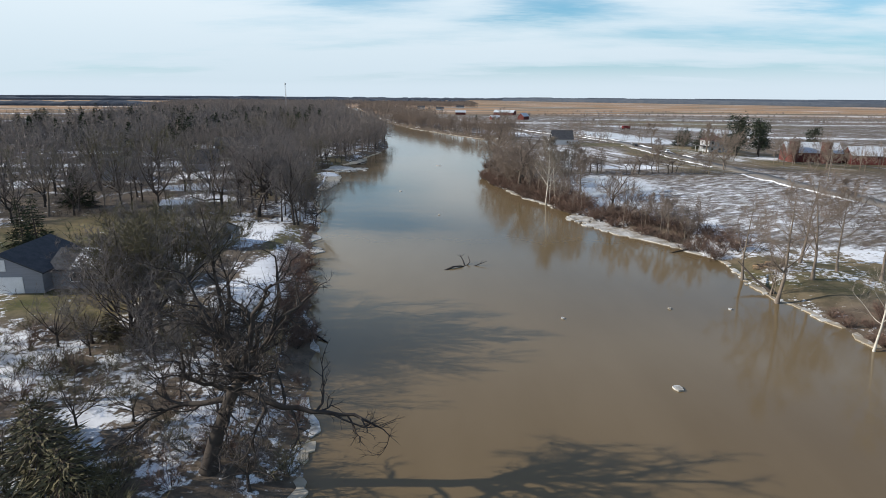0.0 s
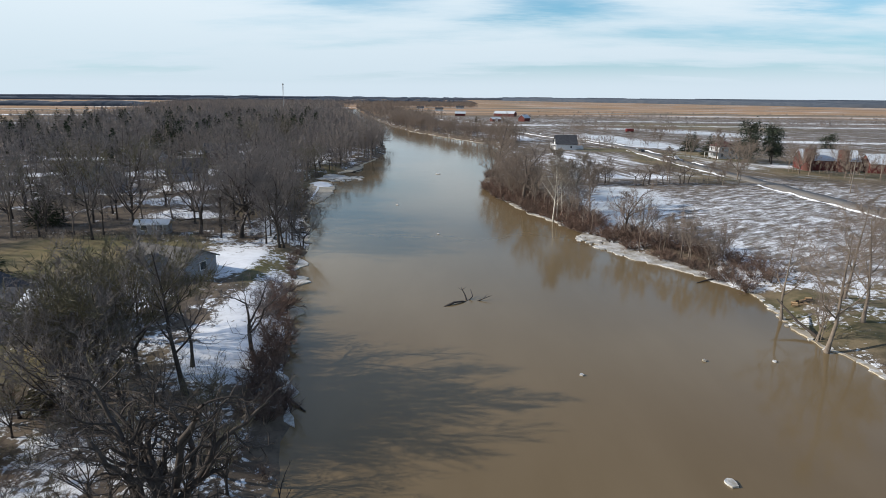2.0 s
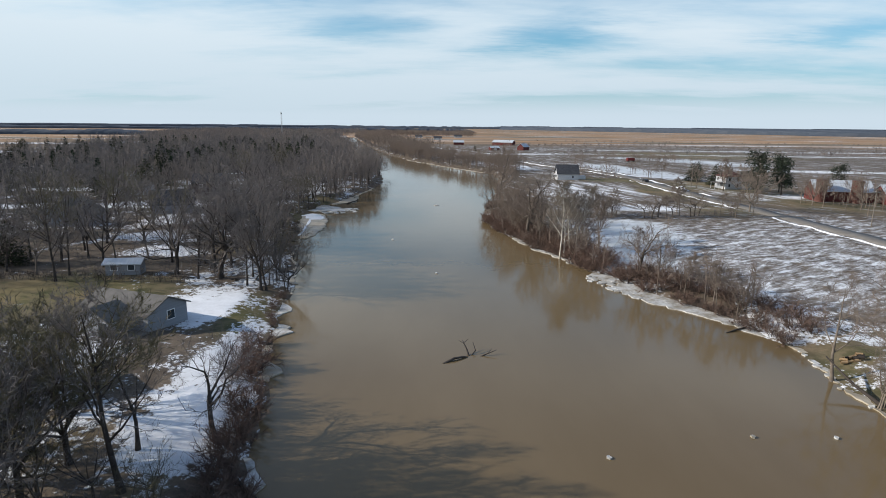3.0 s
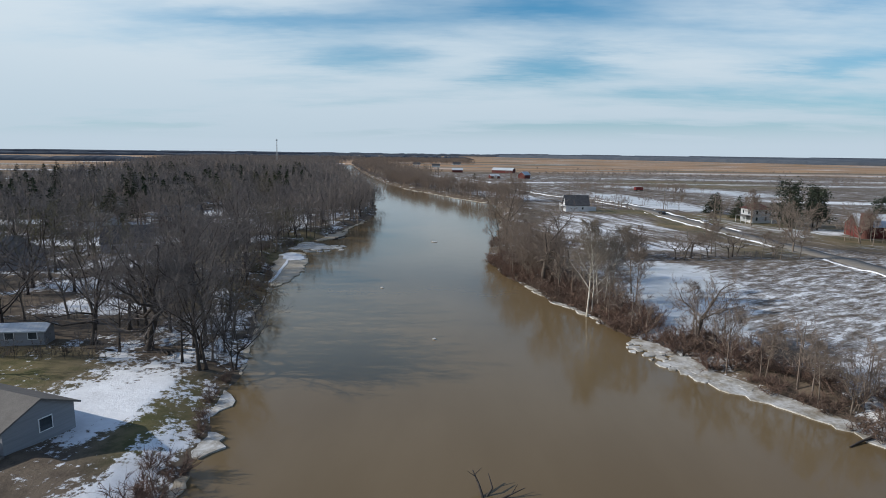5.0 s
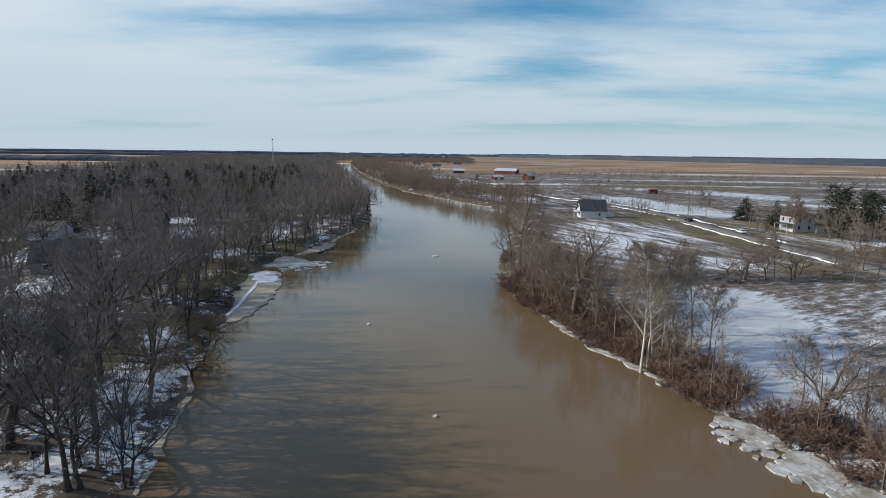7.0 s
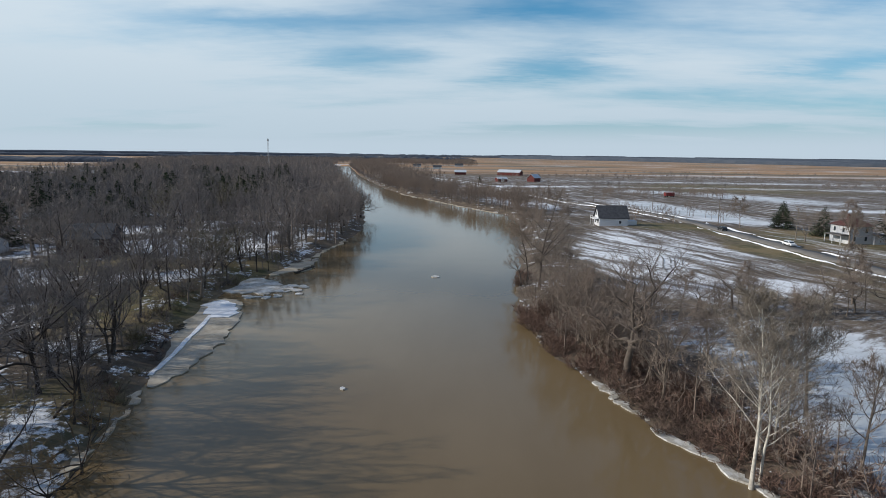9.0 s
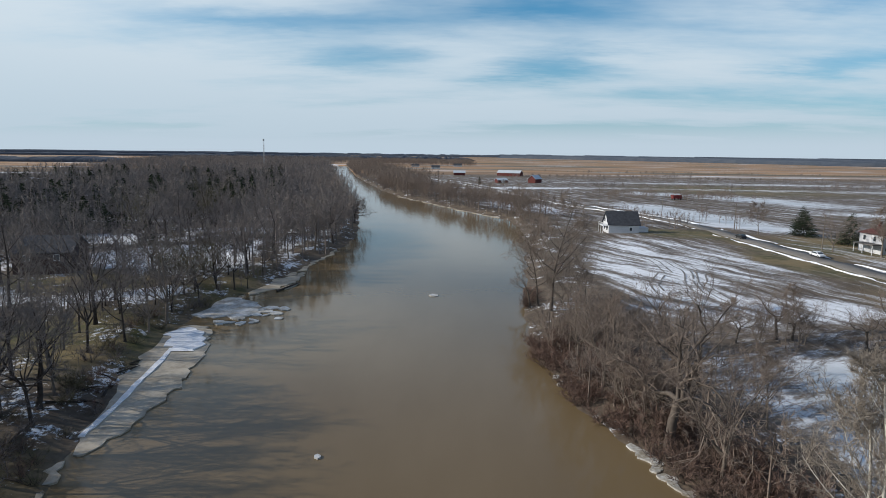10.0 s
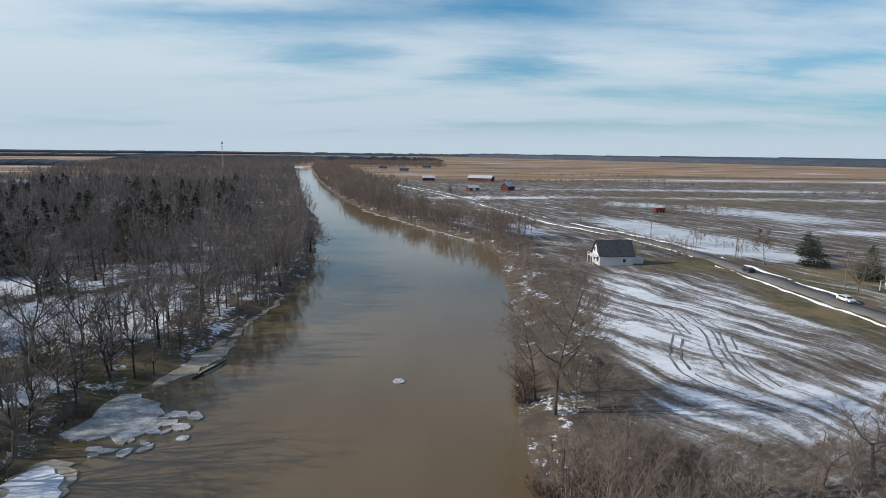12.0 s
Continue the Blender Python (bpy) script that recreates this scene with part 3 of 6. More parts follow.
def tree_shape(seed, h, style, branches, sprigs, twigs, twig_len, twig_w, stems=1, lean=0.0, fine=True):
    """Trunk, limbs and the fine crown of a bare tree, as arrays."""
    rng = np.random.default_rng(seed)
    fork, limbs, angle, limb_len, radius, wild, lift, droop = STYLES[style]
    trunks, limb_list, crown = [], [], []
    tw_start, tw_way, tw_len, tw_w = [], [], [], []
    for stem in range(stems):
        leader = style in ("pole", "tall", "ovoid", "slim")
        way = fan(rng, np.array([0, 0, 1.0]), radians(lean if stems == 1 else (4 + 4 * stem if leader else 9 + 8 * stem)), 0.2)
        base = np.array([0.0, 0.0, -0.25]) + (rng.normal(size=3) * (0.35, 0.35, 0) if stems > 1 else 0)
        hh = h * (1 if stem == 0 else rng.uniform(0.7, 0.95))
        top = hh * (0.9 if leader else fork)
        tr = grow(rng, base, way, top, 7 if leader else 5, 0.05 if leader else wild * 0.25, 0.05)
        r0 = hh * radius * (1 if stems == 1 else 0.75)
        fade = np.linspace(1.0, 0.16 if leader else 0.72, len(tr))
        fade[0] = 1.45
        trunks.append(tube(tr, r0 * fade, 7))
        count = limbs if stems == 1 else max(3, limbs - 2)
        for i in range(count):
            if leader:
                f = fork + (0.98 - fork) * (i + rng.uniform(0.1, 0.9)) / count
                start, w = along(tr, f)
                ln = hh * limb_len * (1.15 - 0.75 * (f - fork) / (1 - fork)) * rng.uniform(0.75, 1.15)
                r1 = r0 * (1.05 - f) * (0.36 if style == "slim" else 0.55) + 0.01
                ang = radians(angle + 15 * (1 - f))
            else:
                f = 1.0 if i < 2 else rng.uniform(0.72, 1.0)
                start, w = along(tr, f * 0.999)
                ln = hh * limb_len * rng.uniform(0.8, 1.15)
                r1 = r0 * rng.uniform(0.38, 0.58)
                ang = radians(angle * (rng.uniform(0.3, 1.15) if i % 3 else rng.uniform(1.3, 1.7)))
            turn = (i + rng.uniform(-0.25, 0.25)) * 2.4
            side = np.array([math.cos(turn), math.sin(turn), 0])
            d = w / np.linalg.norm(w) * math.cos(ang) + side * math.sin(ang)
            lm = grow(rng, start, d, ln, 10 if wild > 0.4 else 6, wild * 0.8, lift * 1.2)
            limb_list.append(tube(lm, r1 * np.linspace(1, 0.22, len(lm)), 5))
            for b in range(branches):
                fb = 0.22 + 0.78 * (b + rng.uniform(0.2, 0.9)) / branches
                s, w = along(lm, min(fb, 0.99))
                bl = ln * rng.uniform(0.34, 0.56) * (1.25 - 0.55 * fb)
                br = grow(rng, s, fan(rng, w, radians(rng.uniform(28, 62)), 0.12), bl, 3, wild * 0.8, lift)
                rb = r1 * (1.05 - 0.75 * fb) * 0.5 + 0.008
                crown.append(tube(br, rb * np.array([1, 0.7, 0.45, 0.2]), 3))
                for k in range(sprigs):
                    fs = 0.2 + 0.8 * (k + rng.uniform(0, 1)) / sprigs
                    s2, w2 = along(br, min(fs, 0.99))
                    sl = bl * rng.uniform(0.32, 0.6)
                    sp = grow(rng, s2, fan(rng, w2, radians(rng.uniform(25, 65)), 0.1 + droop), sl, 2, wild * 0.7, lift * 0.6 + droop * 0.5)
                    if fine:
                        crown.append(tube(sp, np.array([1, 0.6, 0.2]) * max(rb * 0.42, twig_w * 0.4), 3))
                    else:
                        tw_start.append(s2), tw_way.append((sp[-1] - s2) / (np.linalg.norm(sp[-1] - s2) + 1e-9)), tw_len.append(sl), tw_w.append(twig_w * 1.6)
                    for _ in range(twigs):
                        s3, w3 = along(sp, rng.uniform(0.15, 0.99))
                        tw_start.append(s3), tw_way.append(fan(rng, w3, radians(rng.uniform(15, 60)), 0.08 + droop * 1.6))
                        tw_len.append(twig_len * rng.uniform(0.5, 1.3)), tw_w.append(twig_w * rng.uniform(0.7, 1.2))
    crown.append(slivers(rng, np.array(tw_start), np.array(tw_way), tw_len, tw_w))
    k = h / max(v[:, 2].max() for v, f in crown)
    for pieces in (trunks, limb_list, crown):
        for v, f in pieces:
            v *= k
    return trunks, limb_list, crown


def bare_proto(seed, h, style, bark, twig, fine=True, stems=1, lean=0.0, rich=1.0, twig_w=0.028):
    """The meshes of one kind of bare tree: name and mesh of each part."""
    if fine:
        trunks, limbs, crown = tree_shape(seed, h, style, round((7 if stems == 1 else 5) * rich), round(6 * rich), round(9 * rich), 0.75, twig_w, stems, lean)
        out = [("trunk", smooth(mesh_np("trunk", *t, bark))) for t in trunks] + [("limb", smooth(mesh_np("limb", *t, bark))) for t in limbs]
    else:
        trunks, limbs, crown = tree_shape(seed, h, style, 5, 5, 8, 0.85, 0.043, stems, lean, False)
        out = [("trunk", smooth(mesh_np("trunk", *join(trunks + limbs), bark)))]
    return out + [("crown", mesh_np("crown", *join(crown), twig))]


def plant(proto, name, x, y, turn, size, label, category="tree", group="", sink=0.0, tip=(0, 0)):
    z = at_ground(x, y) - sink
    root = thing(name, pose(x, y, max(z, -0.3), tip[0], tip[1], turn) @ Matrix.Diagonal((size[0], size[0], size[1], 1)), label, category, group)
    for n, me in proto:
        hang(n, me, root)
    return root


def shrub_proto(seed, h, mat, stems=14, twigs=14, w=0.03):
    rng = np.random.default_rng(seed)
    pieces, st, wy, ln, ww = [], [], [], [], []
    for i in range(stems):
        a = rng.uniform(0, 6.283)
        base = np.array([math.cos(a), math.sin(a), 0]) * rng.uniform(0, 0.4) * h * 0.5
        d = np.array([math.cos(a) * 0.55, math.sin(a) * 0.55, 1.0]) + rng.normal(size=3) * 0.2
        p = grow(rng, base - (0, 0, 0.15), d / np.linalg.norm(d), h * rng.uniform(0.6, 1.1), 4, 0.2, 0.02)
        pieces.append(tube(p, np.array([1, 0.8, 0.6, 0.4, 0.2]) * h * 0.009, 3))
        for k in range(twigs):
            s, w2 = along(p, rng.uniform(0.15, 0.98))
            st.append(s), wy.append(fan(rng, w2, radians(rng.uniform(20, 70)), 0.1))
            ln.append(h * rng.uniform(0.15, 0.42)), ww.append(w * rng.uniform(0.7, 1.3))
    pieces.append(slivers(rng, np.array(st), np.array(wy), ln, ww))
    V, F = join(pieces[:-1])
    return [("stem", mesh_np("stem", V, F, BARK)), ("spray", mesh_np("spray", *pieces[-1], mat))]


def conifer_proto(seed, h, r, mat, tiers=16, per=15, pine=False):
    """Whorls of drooping boughs, each a spray of needle blades."""
    rng = np.random.default_rng(seed)
    tr = grow(rng, (0, 0, -0.2), np.array([0, 0, 1.0]), h, 6, 0.02, 0.05)
    trunk = tube(tr, h * 0.016 * np.linspace(1.2, 0.12, len(tr)), 7)
    st, wy, ln, ww, limbs = [], [], [], [], []
    for i in range(tiers):
        f = (0.08 if not pine else 0.2) + (0.92 if not pine else 0.78) * i / tiers
        s, _ = along(tr, min(f, 0.985))
        reach = r * ((1 - f) ** 0.8 + 0.06) if not pine else r * rng.uniform(0.45, 1.0) * (1.1 - 0.55 * f)
        n = max(4, int(per * (1.1 - 0.7 * f))) if not pine else 5
        for k in range(n):
            a = rng.uniform(0, 6.283)
            out = np.array([math.cos(a), math.sin(a), (0.18 if pine else -0.22) + rng.normal() * 0.1])
            L = reach * rng.uniform(0.65, 1.12)
            limbs.append(tube(np.array([s, s + out * L * 0.5, s + out * L + (0, 0, 0.06 * L)]), [0.05, 0.035, 0.015], 3))
            m = 7 if not pine else 20
            for q in range(m):
                u = rng.uniform(0.2, 1.0) if not pine else rng.uniform(0.45, 1.05)
                st.append(s + out * L * u + rng.normal(size=3) * (0.05 if not pine else 0.12) * r)
                d = out + rng.normal(size=3) * (0.4 if not pine else 0.8)
                wy.append(d / np.linalg.norm(d))
                ln.append(L * rng.uniform(0.22, 0.42) if not pine else rng.uniform(0.5, 1.0)), ww.append((0.16 if not pine else 0.2) * rng.uniform(0.7, 1.4))
    return [("trunk", smooth(mesh_np("trunk", *join([trunk] + limbs), BARK))), ("foliage", mesh_np("foliage", *slivers(rng, np.array(st), np.array(wy), ln, ww), mat))]


def dress(rng, lm, r1, ln, branches, sprigs, twigs, wild, crown, tw):
    """Branches, sprigs and twigs along one limb."""
    for b in range(branches):
        fb = 0.2 + 0.8 * (b + rng.uniform(0.1, 0.9)) / branches
        s, w = along(lm, min(fb, 0.99))
        bl = ln * rng.uniform(0.26, 0.46) * (1.25 - 0.55 * fb)
        br = grow(rng, s, fan(rng, w, radians(rng.uniform(30, 70)), 0.1), bl, 5, wild, 0.05)
        rb = r1 * (1.05 - 0.75 * fb) * 0.5 + 0.012
        crown.append(tube(br, rb * np.linspace(1, 0.2, 6), 4))
        for k in range(sprigs):
            s2, w2 = along(br, min(0.2 + 0.8 * (k + rng.uniform()) / sprigs, 0.99))
            sl = bl * rng.uniform(0.3, 0.55)
            sp = grow(rng, s2, fan(rng, w2, radians(rng.uniform(25, 65)), 0.08), sl, 3, wild, 0.03)
            crown.append(tube(sp, np.array([1, 0.75, 0.5, 0.2]) * max(rb * 0.4, 0.012), 3))
            for _ in range(twigs):
                s3, w3 = along(sp, rng.uniform(0.15, 0.99))
                tw[0].append(s3), tw[1].append(fan(rng, w3, radians(rng.uniform(15, 60)), 0.05)), tw[2].append(rng.uniform(0.25, 0.8)), tw[3].append(rng.uniform(0.02, 0.034))


def bank_oak():
    """An old oak: leaning trunk, long level limbs low down, knobbly limbs above."""
    rng = np.random.default_rng(7)
    tr = np.array([[0, 0, -0.4], [0.15, 0, 0.6], [0.5, 0.2, 2.2], [1.1, 0.1, 3.8], [1.6, -0.1, 5.2], [2.3, 0.1, 6.6]])
    out = [("trunk", smooth(mesh_np("trunk", *tube(tr, [0.75, 0.52, 0.43, 0.39, 0.37, 0.28], 10), BARK)))]
    crown, tw = [], ([], [], [], [])
    # start along the trunk, direction, length, lift, radius
    for f, way, ln, lift, r in ((0.78, (-1, 0.1, -0.05), 7.0, 0.03, 0.25), (0.84, (1, -0.15, 0.1), 9.0, -0.04, 0.27), (0.9, (0.9, 0.5, 0.3), 8.0, 0.0, 0.22), (0.88, (-0.7, -0.6, 0.35), 6.0, 0.05, 0.2),
                                (0.98, (0.25, 0.0, 1.0), 7.2, 0.03, 0.27), (0.95, (-0.4, 0.3, 0.9), 6.4, 0.04, 0.24), (0.98, (0.75, 0.1, 0.7), 7.0, 0.04, 0.24), (0.96, (0.1, -0.7, 0.7), 6.0, 0.05, 0.2),
                                (0.93, (0.0, 0.9, 0.4), 6.5, 0.04, 0.22), (0.98, (0.2, 0.8, 0.8), 6.8, 0.03, 0.2), (0.98, (-0.2, -0.9, 0.7), 6.8, 0.03, 0.2), (0.97, (0.5, -0.6, 0.9), 7.2, 0.03, 0.22), (0.95, (-0.6, 0.5, 0.7), 6.2, 0.03, 0.2), (0.99, (0.0, 0.35, 1.0), 7.6, 0.02, 0.22), (0.7, (0.3, -0.8, 0.2), 4.5, 0.05, 0.14)):
        s, _ = along(tr, f)
        lm = grow(rng, s, np.array(way) / np.linalg.norm(way), ln, 11, 0.24, lift)
        out.append(("limb", smooth(mesh_np("limb", *tube(lm, 0.85 * r * np.linspace(1, 0.2, 12) ** 0.8, 6), BARK))))
        dress(rng, lm, r, ln, 9, 6, 6, 0.32, crown, tw)
    crown.append(slivers(rng, np.array(tw[0]), np.array(tw[1]), tw[2], tw[3]))
    return out + [("crown", mesh_np("crown", *join(crown), BARK))]


# named trees along the left bank: x, y, height
BANK_OAK = bank_oak()
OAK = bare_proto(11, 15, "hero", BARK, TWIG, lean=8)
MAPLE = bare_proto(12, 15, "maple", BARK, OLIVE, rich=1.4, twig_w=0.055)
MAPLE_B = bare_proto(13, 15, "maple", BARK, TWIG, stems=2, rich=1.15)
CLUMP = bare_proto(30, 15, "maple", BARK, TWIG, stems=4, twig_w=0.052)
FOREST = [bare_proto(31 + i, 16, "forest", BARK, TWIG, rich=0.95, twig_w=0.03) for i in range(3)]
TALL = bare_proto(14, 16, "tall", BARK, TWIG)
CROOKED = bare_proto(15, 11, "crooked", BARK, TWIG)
SYCAMORE = bare_proto(16, 17, "slim", BARK_PALE, TWIG_PALE, rich=1.0, twig_w=0.036)
SYCAMORE_B = bare_proto(17, 14, "slim", BARK_PALE, TWIG_PALE, lean=5, rich=0.7)
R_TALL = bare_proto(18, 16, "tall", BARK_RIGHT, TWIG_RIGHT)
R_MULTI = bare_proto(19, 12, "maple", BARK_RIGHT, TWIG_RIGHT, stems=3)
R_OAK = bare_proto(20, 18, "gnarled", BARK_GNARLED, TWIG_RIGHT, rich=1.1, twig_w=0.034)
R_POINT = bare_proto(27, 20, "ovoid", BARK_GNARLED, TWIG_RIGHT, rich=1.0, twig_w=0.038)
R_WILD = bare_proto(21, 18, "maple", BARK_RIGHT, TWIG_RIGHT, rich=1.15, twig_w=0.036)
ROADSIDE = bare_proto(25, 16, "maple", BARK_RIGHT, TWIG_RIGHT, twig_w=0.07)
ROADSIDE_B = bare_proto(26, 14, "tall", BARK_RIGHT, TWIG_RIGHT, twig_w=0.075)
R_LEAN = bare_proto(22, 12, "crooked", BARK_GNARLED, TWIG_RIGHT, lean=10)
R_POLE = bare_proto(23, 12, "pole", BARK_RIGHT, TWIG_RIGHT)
WILLOW_P = bare_proto(24, 9, "willow", BARK, WILLOW)
WIDE = {"oak_tree": 1.12, "maple_tree": 1.25}

GREY_TREE = "bare grey-brown tree beside the river, no leaves"
for proto, h0, name, x, y, h, turn, label in (
        (BANK_OAK, 15, "oak_tree", -16.4, 36.9, 16.2, 8, "large spreading bare oak with dark heavy limbs on the bank"),
        (MAPLE, 15, "maple_tree", -31.5, 61.5, 16.4, 80, "bare olive-grey maple with many rising limbs"),
        (MAPLE, 15, "maple_tree", -31.0, 66.5, 16.0, 200, "bare olive-grey maple with many rising limbs"),
        (TALL, 16, "bare_tree", -24.6, 62.8, 17.0, 10, "straight bare tree in the snowy yard"),
        (TALL, 16, "bare_tree", -26.6, 69.0, 12.5, 130, "straight bare tree in the snowy yard"),
        (CROOKED, 11, "bare_tree", -21.0, 72.0, 11.5, 40, "crooked bare tree with a gnarled crown on the bank"),
        (MAPLE_B, 15, "bare_tree", -33.5, 60.0, 15.0, 300, "bare forked tree near a dark house"),
        (CLUMP, 15, "maple_tree", -35.5, 63.0, 15.5, 30, "dense many-stemmed bare maple beside a dark house"),
        (CLUMP, 15, "maple_tree", -37.0, 75.0, 14.5, 150, "dense many-stemmed bare maple beside the yard"),
        (CLUMP, 15, "maple_tree", -31.5, 58.5, 15.0, 260, "dense many-stemmed bare maple beside the yard"),
        (CLUMP, 15, "maple_tree", -40.0, 68.0, 12.5, 200, "dense many-stemmed bare maple beside a dark house"),
        (MAPLE_B, 15, "bare_tree", -24.0, 47.0, 8.5, 100, "low bare forked tree in patchy snow"),
        (TALL, 16, "bare_tree", -37.0, 66.0, 9.0, 50, "slim bare tree before a dark house"),
        (CROOKED, 11, "bare_tree", -56.7, 116.8, 5.6, 0, "small bare tree on a tan lawn"),
        (OAK, 15, "oak_tree", -41.5, 127.0, 18.0, 210, "massive bare oak at the edge of the woods"),
        (FOREST[0], 16, "bare_tree", -44.2, 132.0, 17.5, 15, GREY_TREE), (TALL, 16, "bare_tree", -33.2, 124.5, 12.0, 95, GREY_TREE),
        (MAPLE_B, 15, "bare_tree", -28.0, 123.0, 11.5, 33, GREY_TREE), (CROOKED, 11, "bare_tree", -31.3, 121.5, 8.8, 70, GREY_TREE),
        (FOREST[0], 16, "bare_tree", -46.5, 150.0, 19.0, 310, GREY_TREE), (FOREST[0], 16, "bare_tree", -34.6, 129.5, 17.5, 160, GREY_TREE),
        (WILLOW_P, 9, "willow_tree", -33.4, 148.0, 8.6, 12, "low bare willow with orange twigs over the water"),
        (WILLOW_P, 9, "willow_tree", -33.8, 153.0, 9.4, 190, "low bare willow with orange twigs over the water"),
        (MAPLE_B, 15, "bare_tree", -49.0, 172.5, 13.5, 220, GREY_TREE), (FOREST[0], 16, "bare_tree", -47.1, 167.0, 14.0, 66, GREY_TREE),
        (OAK, 15, "oak_tree", -48.0, 158.0, 15.5, 340, "bare oak with dark trunk in patchy snow"),
        (CROOKED, 11, "bare_tree", -49.0, 238.7, 10.5, 90, GREY_TREE), (MAPLE, 15, "maple_tree", -53.0, 232.0, 10.5, 0, "bare olive-grey maple by the inlet"),
        (FOREST[0], 16, "bare_tree", -49.2, 171.9, 15.8, 25, GREY_TREE), (FOREST[1], 16, "bare_tree", -54.6, 187.6, 15.5, 140, GREY_TREE), (FOREST[2], 16, "bare_tree", -32.0, 121.0, 15.6, 250, GREY_TREE),
        (FOREST[1], 16, "bare_tree", -52.2, 163.0, 17.0, 200, GREY_TREE), (FOREST[2], 16, "bare_tree", -48.9, 177.9, 16.8, 70, GREY_TREE), (FOREST[0], 16, "bare_tree", -49.1, 136.3, 14.5, 310, GREY_TREE),
        (FOREST[0], 16, "bare_tree", -54.1, 183.3, 14.7, 10, GREY_TREE), (FOREST[1], 16, "bare_tree", -44.4, 176.4, 12.7, 280, GREY_TREE), (FOREST[2], 16, "bare_tree", -58.2, 206.9, 11.0, 160, GREY_TREE), (CROOKED, 11, "bare_tree", -59.0, 255.7, 10.1, 200, GREY_TREE),
        (OAK, 15, "oak_tree", -39.6, 362.0, 14.5, 120, "bare oak leaning over the river bend")):
    k = h / h0
    plant(proto, name, x, y, turn, (k * WIDE.get(name, 1.05), k), label, "tree", "trees on the left bank")

